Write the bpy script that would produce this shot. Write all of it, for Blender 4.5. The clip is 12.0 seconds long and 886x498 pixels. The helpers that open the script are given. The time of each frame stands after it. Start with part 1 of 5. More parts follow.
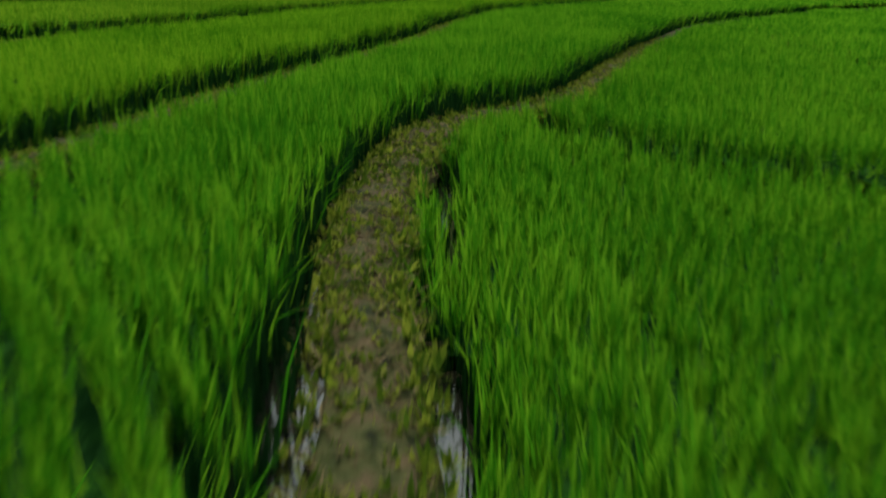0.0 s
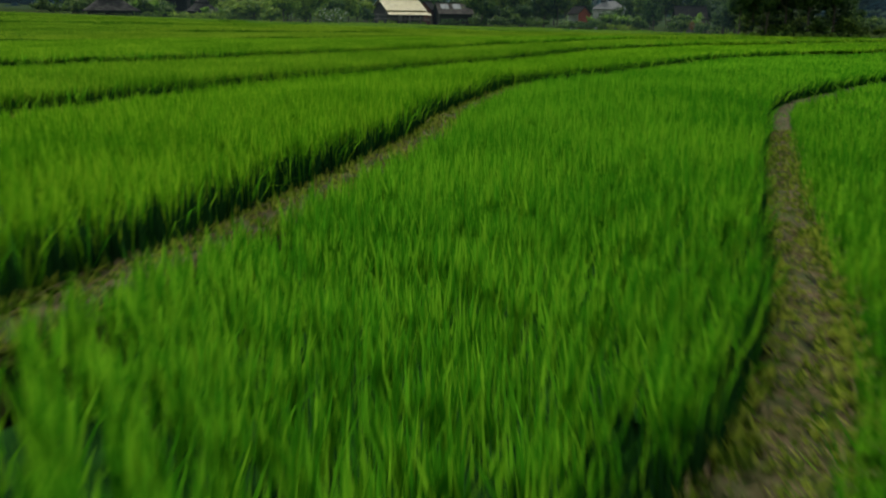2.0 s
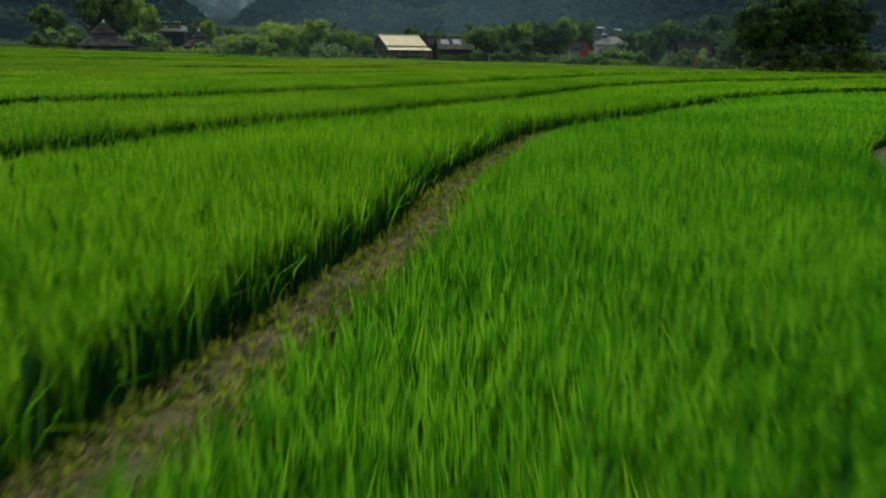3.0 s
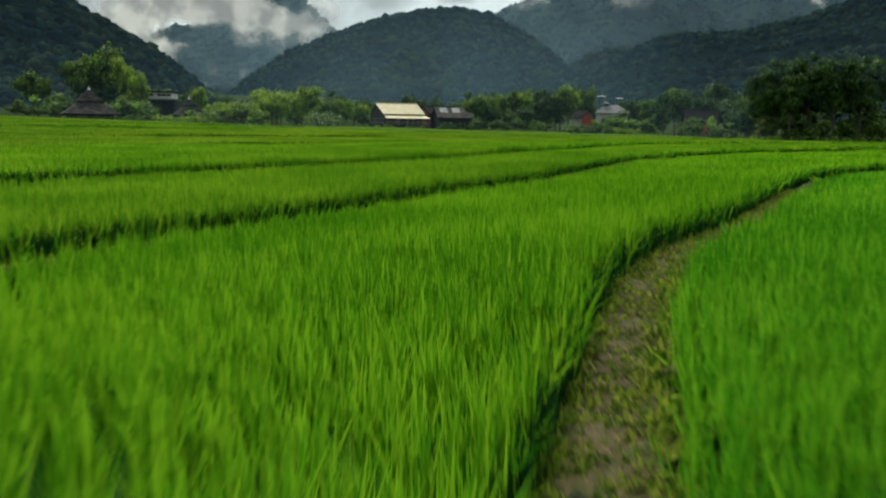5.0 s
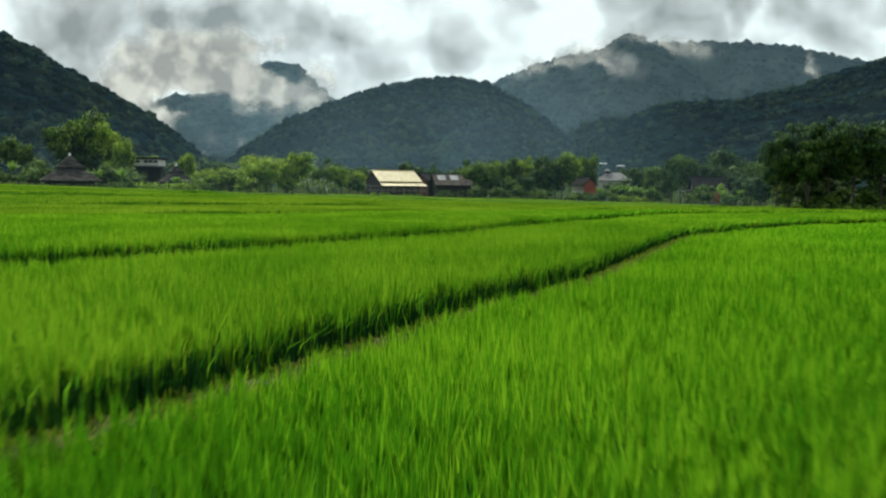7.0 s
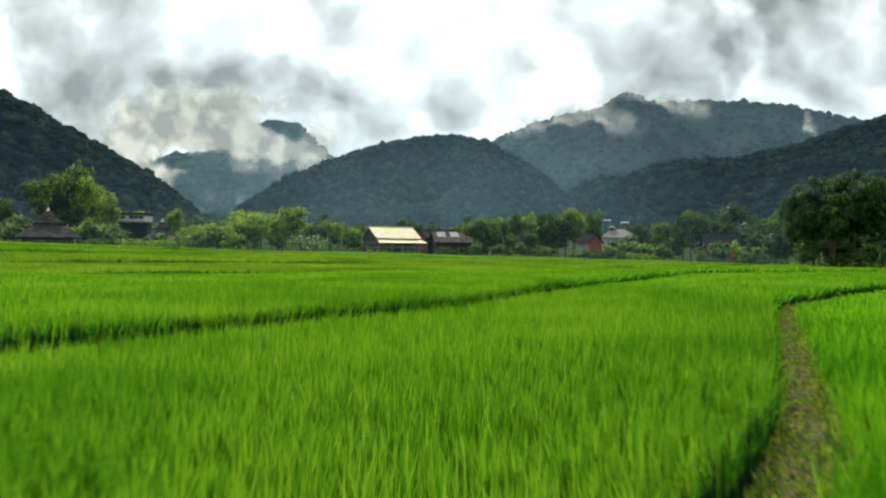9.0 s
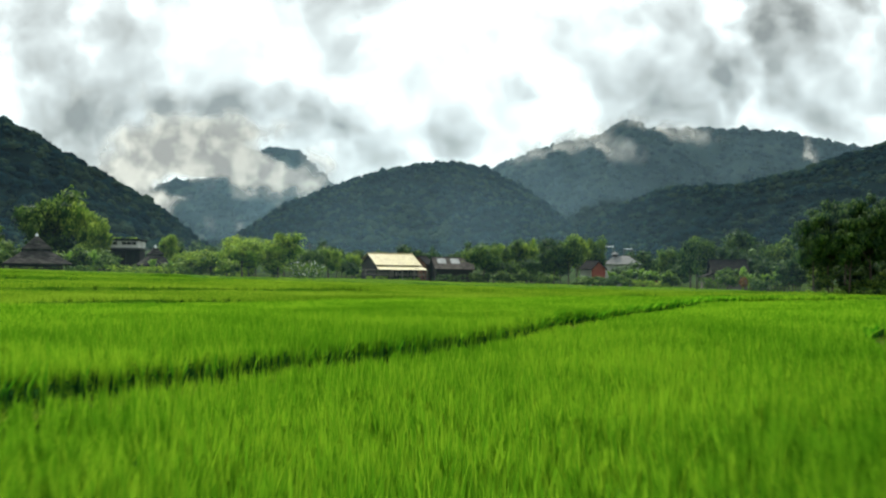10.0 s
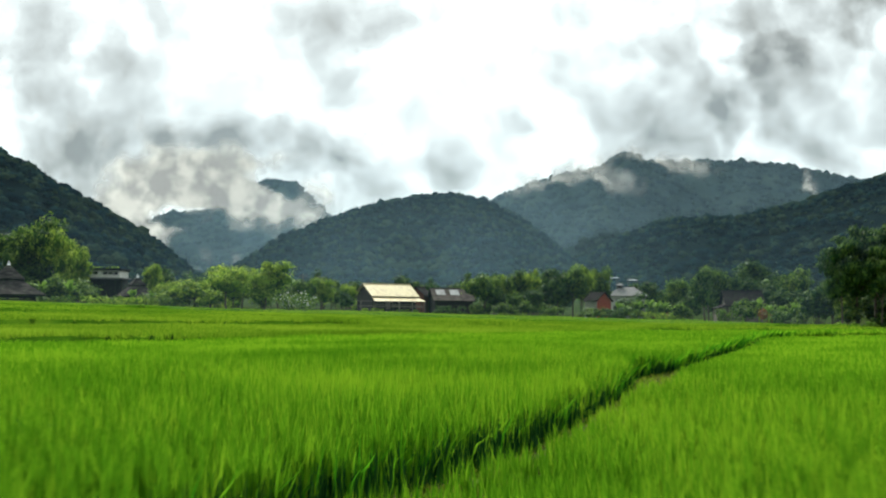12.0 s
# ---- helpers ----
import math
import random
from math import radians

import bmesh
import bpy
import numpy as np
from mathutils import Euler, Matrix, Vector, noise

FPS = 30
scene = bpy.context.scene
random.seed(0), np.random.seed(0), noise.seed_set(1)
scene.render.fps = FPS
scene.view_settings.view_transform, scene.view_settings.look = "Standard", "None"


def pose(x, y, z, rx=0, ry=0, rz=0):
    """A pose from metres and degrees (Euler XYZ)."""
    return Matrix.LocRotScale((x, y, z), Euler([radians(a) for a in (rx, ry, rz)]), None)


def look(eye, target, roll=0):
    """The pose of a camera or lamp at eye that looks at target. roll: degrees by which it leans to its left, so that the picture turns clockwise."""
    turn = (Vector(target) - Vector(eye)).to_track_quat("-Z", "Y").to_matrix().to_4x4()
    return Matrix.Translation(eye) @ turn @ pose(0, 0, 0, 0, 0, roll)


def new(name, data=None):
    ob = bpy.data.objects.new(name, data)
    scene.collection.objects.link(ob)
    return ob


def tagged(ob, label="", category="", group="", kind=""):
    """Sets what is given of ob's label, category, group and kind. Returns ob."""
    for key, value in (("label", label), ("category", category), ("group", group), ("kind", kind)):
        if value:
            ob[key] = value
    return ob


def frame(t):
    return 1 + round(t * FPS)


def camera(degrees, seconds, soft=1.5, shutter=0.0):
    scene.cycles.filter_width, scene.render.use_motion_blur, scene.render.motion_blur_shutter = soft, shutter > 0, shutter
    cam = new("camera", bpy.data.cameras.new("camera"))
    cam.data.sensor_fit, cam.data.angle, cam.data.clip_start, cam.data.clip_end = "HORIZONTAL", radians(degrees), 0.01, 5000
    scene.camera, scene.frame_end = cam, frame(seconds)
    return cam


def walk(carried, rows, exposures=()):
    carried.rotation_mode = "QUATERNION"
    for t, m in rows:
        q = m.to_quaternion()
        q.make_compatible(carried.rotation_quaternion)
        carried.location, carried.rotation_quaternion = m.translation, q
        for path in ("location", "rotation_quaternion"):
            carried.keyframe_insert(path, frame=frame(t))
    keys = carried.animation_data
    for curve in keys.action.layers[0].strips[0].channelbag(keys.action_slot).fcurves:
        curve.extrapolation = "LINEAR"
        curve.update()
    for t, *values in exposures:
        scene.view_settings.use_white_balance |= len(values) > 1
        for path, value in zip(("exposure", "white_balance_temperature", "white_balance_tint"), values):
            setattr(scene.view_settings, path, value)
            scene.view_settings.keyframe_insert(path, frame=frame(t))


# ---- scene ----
# ------------------------------------------------------------------ camera
cam = camera(52.0, 12.0, soft=2.2, shutter=0.5)
PATH = [
    (0, pose(-0.000, 0.000, 1.500, 72.36, -0.65, -0.30)),
    (0.5, pose(-0.000, 1.790, 1.483, 73.08, -0.65, -0.26)),
    (1, pose(-0.002, 3.585, 1.466, 73.86, -0.65, -0.27)),
    (1.5, pose(-0.004, 5.384, 1.448, 74.80, -0.65, -0.24)),
    (2, pose(-0.007, 7.189, 1.431, 75.82, -0.65, -0.29)),
    (2.5, pose(-0.012, 8.996, 1.414, 76.92, -0.65, -0.28)),
    (3, pose(-0.017, 10.807, 1.396, 77.94, -0.65, -0.29)),
    (3.5, pose(-0.023, 12.621, 1.379, 79.01, -0.65, -0.30)),
    (5.5, pose(-0.056, 19.886, 1.308, 83.17, -0.65, -0.42)),
    (6, pose(-0.067, 21.703, 1.291, 84.21, -0.65, -0.46)),
    (6.5, pose(-0.079, 23.518, 1.273, 85.35, -0.65, -0.50)),
    (7, pose(-0.091, 25.331, 1.255, 86.40, -0.65, -0.54)),
    (9, pose(-0.151, 32.554, 1.183, 90.03, -0.65, -0.60)),
    (9.5, pose(-0.168, 34.349, 1.165, 90.93, -0.65, -0.59)),
    (10, pose(-0.186, 36.138, 1.147, 91.74, -0.65, -0.59)),
    (10.5, pose(-0.205, 37.921, 1.129, 92.61, -0.65, -0.60)),
    (11, pose(-0.225, 39.698, 1.111, 93.30, -0.65, -0.62)),
    (11.5, pose(-0.246, 41.467, 1.093, 93.71, -0.65, -0.66)),
    (12, pose(-0.268, 43.228, 1.074, 93.77, -0.65, -0.71)),
]
EXPOSURES = [(0, -0.92), (2.5, -0.82), (5.5, -0.46), (7, -0.24), (9, -0.04), (12, -0.01)]
walk(cam, PATH, EXPOSURES)

# ------------------------------------------------------------------ sky and sun
SUN_AZIMUTH, SUN_HEIGHT = -12.0, 46.0   # degrees to the right of straight ahead, degrees up


def build_sky():
    world = bpy.data.worlds.new("sky")
    scene.world = world
    world.use_nodes = True
    nt = world.node_tree
    nt.nodes.clear()
    n, ln = nt.nodes.new, nt.links.new

    def math_node(op, a, b=None, c=None):
        m = n("ShaderNodeMath")
        m.operation = op
        for i, v in enumerate((a, b, c)):
            if v is None:
                continue
            if isinstance(v, (int, float)):
                m.inputs[i].default_value = v
            else:
                ln(v, m.inputs[i])
        return m.outputs[0]

    co = n("ShaderNodeTexCoord")
    sep = n("ShaderNodeSeparateXYZ")
    ln(co.outputs["Generated"], sep.inputs[0])
    ahead = math_node("MAXIMUM", math_node("ABSOLUTE", sep.outputs[1]), 0.25)
    u = math_node("DIVIDE", sep.outputs[0], ahead)
    v = math_node("DIVIDE", sep.outputs[2], ahead)
    flat = n("ShaderNodeCombineXYZ")
    ln(u, flat.inputs[0])
    ln(v, flat.inputs[1])
    warp = n("ShaderNodeTexNoise")
    warp.inputs["Scale"].default_value, warp.inputs["Detail"].default_value = 9.0, 4.0
    ln(flat.outputs[0], warp.inputs["Vector"])
    shift = n("ShaderNodeVectorMath")
    shift.operation = "MULTIPLY_ADD"
    ln(warp.outputs["Color"], shift.inputs[0])
    shift.inputs[1].default_value = (0.13, 0.11, 0.0)
    ln(flat.outputs[0], shift.inputs[2])
    back = n("ShaderNodeVectorMath")
    back.operation = "SUBTRACT"
    ln(shift.outputs[0], back.inputs[0])
    back.inputs[1].default_value = (0.065, 0.055, 0.0)
    # grey cloud masses: centre, half size, weight
    masses = [
        (0.49, 0.345, 0.07, 0.035, 1.6), (0.365, 0.32, 0.05, 0.06, 0.85), (0.362, 0.25, 0.06, 0.06, 0.85), (0.255, 0.245, 0.10, 0.06, 0.48),
        (0.31, 0.20, 0.10, 0.04, 0.85), (0.45, 0.19, 0.10, 0.035, 0.65), (0.43, 0.29, 0.08, 0.05, 0.45), (0.22, 0.17, 0.04, 0.03, 0.6),
        (-0.095, 0.32, 0.07, 0.06, 0.62), (-0.085, 0.26, 0.04, 0.05, 0.6), (-0.43, 0.215, 0.06, 0.045, 0.85), (-0.46, 0.30, 0.08, 0.04, 0.45), (-0.364, 0.276, 0.05, 0.025, 0.45),
        (-0.18, 0.178, 0.07, 0.035, 1.0), (0.018, 0.152, 0.03, 0.035, 0.95), (-0.38, 0.16, 0.09, 0.05, 0.85), (-0.29, 0.145, 0.09, 0.045, 0.9),
        (0.07, 0.21, 0.06, 0.025, 0.45), (-0.12, 0.14, 0.07, 0.04, 0.7), (-0.42, 0.25, 0.20, 0.13, 0.32), (0.36, 0.25, 0.21, 0.13, 0.26),
        (-0.22, 0.12, 0.22, 0.075, 0.62),
    ]
    total = None
    for cx, cy, rx, ry, weight in masses:
        near = n("ShaderNodeVectorMath")
        near.operation = "MULTIPLY_ADD"
        ln(back.outputs[0], near.inputs[0])
        near.inputs[1].default_value = (1 / rx, 1 / ry, 0)
        near.inputs[2].default_value = (-cx / rx, -cy / ry, 0)
        far = n("ShaderNodeVectorMath")
        far.operation = "LENGTH"
        ln(near.outputs[0], far.inputs[0])
        m = n("ShaderNodeMapRange")
        m.interpolation_type = "SMOOTHSTEP"
        ln(far.outputs["Value"], m.inputs["Value"])
        m.inputs["From Min"].default_value, m.inputs["From Max"].default_value = 1.5, 0.2
        m.inputs["To Min"].default_value, m.inputs["To Max"].default_value = 0.0, 0.62 * weight
        total = m.outputs[0] if total is None else math_node("ADD", total, m.outputs[0])
    fluff = n("ShaderNodeTexNoise")
    fluff.inputs["Scale"].default_value, fluff.inputs["Detail"].default_value = 8.0, 5.0
    fluff.inputs["Roughness"].default_value = 0.48
    ln(flat.outputs[0], fluff.inputs["Vector"])
    tuft = n("ShaderNodeTexNoise")
    tuft.inputs["Scale"].default_value, tuft.inputs["Detail"].default_value = 19.0, 5.0
    tuft.inputs["Roughness"].default_value, tuft.inputs["Distortion"].default_value = 0.44, 0.15
    ln(flat.outputs[0], tuft.inputs["Vector"])
    puff = n("ShaderNodeTexVoronoi")   # rounded heads of cloud
    puff.voronoi_dimensions, puff.feature = "2D", "SMOOTH_F1"
    puff.inputs["Scale"].default_value, puff.inputs["Smoothness"].default_value = 15.0, 0.5
    puff.inputs["Detail"].default_value, puff.inputs["Roughness"].default_value = 2.0, 0.45
    ln(back.outputs[0], puff.inputs["Vector"])
    mixed = math_node("ADD", math_node("MULTIPLY", fluff.outputs["Fac"], 0.52), math_node("MULTIPLY", tuft.outputs["Fac"], 0.48))
    mixed = math_node("ADD", mixed, math_node("MULTIPLY_ADD", puff.outputs["Distance"], -0.26, 0.165))
    body = math_node("MULTIPLY", total, math_node("MULTIPLY_ADD", mixed, 3.0, -0.62))
    thick = math_node("ADD", body, math_node("MULTIPLY_ADD", mixed, 1.4, -0.62))
    thick = math_node("MULTIPLY", thick, 0.8)
    ramp = n("ShaderNodeValToRGB")
    ln(thick, ramp.inputs[0])
    e = ramp.color_ramp.elements
    e[0].position, e[0].color = 0.05, (1.22, 1.38, 1.36, 1)
    e[1].position, e[1].color = 1.0, (0.31, 0.345, 0.33, 1)
    for at, col in ((0.26, (0.88, 0.98, 0.97)), (0.45, (0.70, 0.78, 0.77)), (0.68, (0.54, 0.595, 0.575))):
        k = ramp.color_ramp.elements.new(at)
        k.color = (*col, 1)
    # cloud glows towards the sun ahead and is grey behind
    toward = n("ShaderNodeVectorMath")
    toward.operation = "DOT_PRODUCT"
    ln(co.outputs["Generated"], toward.inputs[0])
    _a, _h = radians(SUN_AZIMUTH), radians(SUN_HEIGHT)
    toward.inputs[1].default_value = (math.sin(_a) * math.cos(_h), math.cos(_a) * math.cos(_h), math.sin(_h))
    glow = n("ShaderNodeMapRange")
    glow.inputs["From Min"].default_value, glow.inputs["From Max"].default_value = -0.2, 0.7
    glow.inputs["To Min"].default_value, glow.inputs["To Max"].default_value = 0.34, 0.97
    ln(toward.outputs["Value"], glow.inputs["Value"])
    halo = n("ShaderNodeMapRange")   # bright cloud round the veiled sun
    halo.inputs["From Min"].default_value, halo.inputs["From Max"].default_value = 0.88, 1.0
    halo.inputs["To Min"].default_value, halo.inputs["To Max"].default_value = 0.0, 3.0
    ln(toward.outputs["Value"], halo.inputs["Value"])
    shine = math_node("ADD", glow.outputs[0], halo.outputs[0])
    sky = n("ShaderNodeTexSky")
    sky.sky_type, sky.sun_disc = "NISHITA", False
    sky.sun_elevation, sky.sun_rotation = radians(SUN_HEIGHT), radians(SUN_AZIMUTH)
    clear, cloud, both = n("ShaderNodeBackground"), n("ShaderNodeBackground"), n("ShaderNodeMixShader")
    ln(sky.outputs[0], clear.inputs[0])
    clear.inputs[1].default_value = 0.1
    ln(ramp.outputs[0], cloud.inputs[0])
    ln(shine, cloud.inputs[1])
    both.inputs[0].default_value = 0.94   # overcast
    ln(clear.outputs[0], both.inputs[1])
    ln(cloud.outputs[0], both.inputs[2])
    out = n("ShaderNodeOutputWorld")
    ln(both.outputs[0], out.inputs[0])


build_sky()
sun = new("sun", bpy.data.lights.new("sun", "SUN"))
sun.data.energy, sun.data.angle, sun.data.color = 3.4, radians(2.0), (1.0, 0.94, 0.82)
_a, _h = radians(SUN_AZIMUTH), radians(SUN_HEIGHT)
sun.matrix_world = look((0, 0, 0), (-math.sin(_a) * math.cos(_h), -math.cos(_a) * math.cos(_h), -math.sin(_h)))

# ------------------------------------------------------------------ materials
def material(name, colours, scale=4.0, rough=0.8, bump=0.3, bump_scale=None, metal=0.0, island=0.0, thing=0.0,
             translucent=0.0, detail=6.0, distance=0.02, spec=0.5, stretch=(1, 1, 1)):
    """Noise-mixed colours; island, thing: how far each loose piece or object varies in brightness."""
    m = bpy.data.materials.new(name)
    m.use_nodes = True
    nt = m.node_tree
    n, ln = nt.nodes.new, nt.links.new
    b = nt.nodes["Principled BSDF"]
    co = n("ShaderNodeTexCoord")
    mp = n("ShaderNodeMapping")
    mp.inputs["Scale"].default_value = stretch
    ln(co.outputs["Object"], mp.inputs[0])
    big = n("ShaderNodeTexNoise")
    big.inputs["Scale"].default_value, big.inputs["Detail"].default_value = scale, detail
    ln(mp.outputs[0], big.inputs["Vector"])
    ramp = n("ShaderNodeValToRGB")
    e = ramp.color_ramp.elements
    e[0].position, e[0].color = 0.32, (*colours[0], 1)
    e[1].position, e[1].color = 0.68, (*colours[-1], 1)
    for i, c in enumerate(colours[1:-1]):
        k = e.new(0.32 + 0.36 * (i + 1) / (len(colours) - 1))
        k.color = (*c, 1)
    fac = big.outputs["Fac"]
    if island or thing:
        geo = n("ShaderNodeNewGeometry") if island else n("ShaderNodeObjectInfo")
        rnd = geo.outputs["Random Per Island"] if island else geo.outputs["Random"]
        mix = n("ShaderNodeMath")
        mix.operation = "MULTIPLY_ADD"
        ln(rnd, mix.inputs[0])
        mix.inputs[1].default_value = island or thing
        sub = n("ShaderNodeMath")
        sub.operation = "SUBTRACT"
        ln(fac, sub.inputs[0])
        sub.inputs[1].default_value = 0.5 * (island or thing)
        ln(sub.outputs[0], mix.inputs[2])
        fac = mix.outputs[0]
    ln(fac, ramp.inputs[0])
    ln(ramp.outputs[0], b.inputs["Base Color"])
    b.inputs["Roughness"].default_value, b.inputs["Metallic"].default_value = rough, metal
    b.inputs["Specular IOR Level"].default_value = spec
    if bump:
        fine = n("ShaderNodeTexNoise")
        fine.inputs["Scale"].default_value, fine.inputs["Detail"].default_value = bump_scale or scale * 6, 5.0
        ln(mp.outputs[0], fine.inputs["Vector"])
        bp = n("ShaderNodeBump")
        bp.inputs["Strength"].default_value, bp.inputs["Distance"].default_value = bump, distance
        ln(fine.outputs["Fac"], bp.inputs["Height"])
        ln(bp.outputs[0], b.inputs["Normal"])
    if translucent:
        t = n("ShaderNodeBsdfTranslucent")
        ln(ramp.outputs[0], t.inputs["Color"])
        ms = n("ShaderNodeMixShader")
        ms.inputs[0].default_value = translucent
        ln(b.outputs[0], ms.inputs[1])
        ln(t.outputs[0], ms.inputs[2])
        ln(ms.outputs[0], nt.nodes["Material Output"].inputs[0])
    return m


RICE = material("rice_leaf", [(0.043, 0.215, 0.007), (0.099, 0.35, 0.012), (0.210, 0.48, 0.019)], scale=0.35, rough=0.6,
                bump=0, island=0.6, translucent=0.48, spec=0.0, detail=4)
RICE_TURN = material("rice_leaf_warm", [(0.060, 0.22, 0.006), (0.125, 0.355, 0.010), (0.245, 0.48, 0.017)], scale=0.3, rough=0.6,
                     bump=0, island=0.6, translucent=0.48, spec=0.0, detail=4)
RICE_FAR = material("rice_leaf_riper", [(0.095, 0.20, 0.010), (0.165, 0.305, 0.016), (0.265, 0.40, 0.028)], scale=0.12, rough=0.6,
                    bump=0, island=0.32, translucent=0.45, spec=0.0, detail=4)
RICE_MID = material("rice_leaf_mid", [(0.071, 0.212, 0.007), (0.137, 0.334, 0.012), (0.25, 0.44, 0.020)], scale=0.3, rough=0.6,
                    bump=0, island=0.45, translucent=0.48, spec=0.0, detail=4)
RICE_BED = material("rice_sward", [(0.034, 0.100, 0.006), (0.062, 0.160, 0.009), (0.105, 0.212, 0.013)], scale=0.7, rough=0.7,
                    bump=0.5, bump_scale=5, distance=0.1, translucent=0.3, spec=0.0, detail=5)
# stem green darkened to paint the shade at the foot of the crop
STALK = material("shade_dark_stalk", [(0.010, 0.046, 0.014), (0.030, 0.105, 0.024)], scale=2, rough=0.8, bump=0, island=0.5, spec=0.0)
# dark green of the shade between blades, painted on the near under-layer
UNDER = material("rice_gap_shade", [(0.010, 0.042, 0.010), (0.026, 0.095, 0.014)], scale=4, rough=0.9, bump=0.4, spec=0.0)
WEED = material("weed_leaf", [(0.085, 0.16, 0.016), (0.18, 0.27, 0.024), (0.36, 0.42, 0.05)], scale=1.3, rough=0.7, bump=0,
                island=0.8, translucent=0.35, spec=0.0)
STRAW = material("dry_straw", [(0.10, 0.08, 0.04), (0.26, 0.20, 0.10)], scale=3, rough=0.9, bump=0, island=0.8, translucent=0.15, spec=0.0)
SOIL = material("bund_soil", [(0.012, 0.015, 0.007), (0.048, 0.060, 0.017), (0.092, 0.092, 0.032), (0.100, 0.076, 0.038), (0.150, 0.108, 0.055)], scale=9.0,
                rough=0.9, bump=0.9, bump_scale=28, distance=0.03, detail=9, spec=0.1)
MUD = material("valley_soil", [(0.016, 0.030, 0.010), (0.032, 0.055, 0.014), (0.06, 0.06, 0.026)], scale=0.25, rough=0.95, bump=0.5, bump_scale=6, spec=0.0)
WATER = material("paddy_water", [(0.012, 0.014, 0.010), (0.03, 0.028, 0.018)], scale=1.2, rough=0.06, bump=0.06, bump_scale=9, distance=0.01)
LEAF = {
    "broad": material("leaf_mid", [(0.026, 0.070, 0.017), (0.072, 0.150, 0.026), (0.20, 0.30, 0.045)], 7.0, 0.6, 0, island=0.5, translucent=0.4, spec=0.1),
    "light": material("leaf_light", [(0.07, 0.155, 0.018), (0.19, 0.315, 0.035), (0.42, 0.54, 0.07)], 7.0, 0.6, 0, island=0.5, translucent=0.5, spec=0.1),
    "dark": material("leaf_dark", [(0.016, 0.048, 0.018), (0.040, 0.095, 0.024), (0.11, 0.185, 0.036)], 7.0, 0.6, 0, island=0.5, translucent=0.25, spec=0.1),
    "russet": material("leaf_russet", [(0.12, 0.07, 0.025), (0.26, 0.12, 0.04)], 0.8, 0.7, 0, island=0.5, translucent=0.3, spec=0.1),
    "banana": material("leaf_banana", [(0.13, 0.25, 0.03), (0.30, 0.44, 0.09)], 0.8, 0.6, 0, island=0.5, translucent=0.35, spec=0.1),
}
BARK = material("bark", [(0.06, 0.045, 0.03), (0.16, 0.13, 0.10)], 3, 0.95, 0.8, 14)
# blue of distance haze is mixed into the forest colours
FOREST = material("hazed_canopy", [(0.003, 0.013, 0.019), (0.007, 0.022, 0.028), (0.013, 0.032, 0.030), (0.028, 0.047, 0.029)], 0.016, 0.95, 1.0, 0.7, island=0.45, distance=1.6, spec=0.0)
# paler, greyer copy for the far mountains, with haze in its colour
FOREST_FAR = material("hazed_canopy_far", [(0.011, 0.021, 0.021), (0.017, 0.030, 0.027), (0.028, 0.043, 0.032)], 0.012, 0.95, 1.0, 0.4, island=0.6, distance=2.2, spec=0.0)
# near-black hill ground, darker than most crowns on it
HILL_SOIL = material("hill_dark_ground", [(0.003, 0.008, 0.009), (0.007, 0.015, 0.015)], 0.05, 0.95, 0.6, 0.5, spec=0.0)
THATCH = material("thatch", [(0.02, 0.019, 0.018), (0.045, 0.041, 0.038), (0.085, 0.078, 0.07)], 1.2, 0.95, 1.0, 5, distance=0.08, stretch=(1, 1, 3), spec=0.05)
DARK_WOOD = material("dark_timber", [(0.012, 0.010, 0.009), (0.03, 0.024, 0.02)], 1.5, 0.85, 0.5, 12, stretch=(4, 4, 0.6))
GREY_WOOD = material("weathered_timber", [(0.12, 0.10, 0.08), (0.26, 0.23, 0.19)], 2, 0.9, 0.5, 14, stretch=(4, 4, 0.6))
PALE_ROOF = material("pale_sheet_roof", [(0.56, 0.46, 0.24), (0.70, 0.60, 0.34), (0.50, 0.39, 0.22)], 0.9, 0.45, 0.15, 6, metal=0.1, thing=0.25)
GREY_ROOF = material("grey_sheet_roof", [(0.13, 0.13, 0.135), (0.24, 0.235, 0.23)], 0.8, 0.8, 0.2, 6, thing=0.2, spec=0.15)
LIGHT_PANEL = material("translucent_roof_panel", [(0.55, 0.58, 0.58), (0.68, 0.70, 0.70)], 1, 0.35, 0.1)
FADED_PANEL = material("faded_roof_panel", [(0.24, 0.25, 0.25), (0.36, 0.37, 0.37)], 1, 0.6, 0.1, spec=0.2)
DARK_ROOF = material("dark_tile_roof", [(0.013, 0.012, 0.013), (0.032, 0.027, 0.026)], 1.5, 0.95, 0.6, 10, thing=0.3, spec=0.05)
WHITE_WALL = material("white_plaster", [(0.58, 0.57, 0.54), (0.76, 0.75, 0.72)], 0.8, 0.9, 0.2)
RED_WALL = material("red_painted_boards", [(0.30, 0.055, 0.03), (0.42, 0.085, 0.045)], 1.2, 0.8, 0.3, 10)
GLASS_DARK = material("dark_window_glass", [(0.015, 0.018, 0.02), (0.03, 0.034, 0.036)], 1, 0.12, 0)
BROWN_ROOF = material("weathered_brown_roof", [(0.045, 0.038, 0.034), (0.105, 0.088, 0.076)], 1.0, 0.9, 0.3, 8, thing=0.2, spec=0.1)
CLAY = material("terracotta", [(0.13, 0.05, 0.03), (0.20, 0.08, 0.05)], 2, 0.85, 0.3)
FLOWER = material("pale_flower", [(0.7, 0.7, 0.62), (0.82, 0.82, 0.76)], 2, 0.7, 0, translucent=0.3)
METAL = material("white_enamel", [(0.7, 0.7, 0.7), (0.8, 0.8, 0.8)], 2, 0.4, 0)


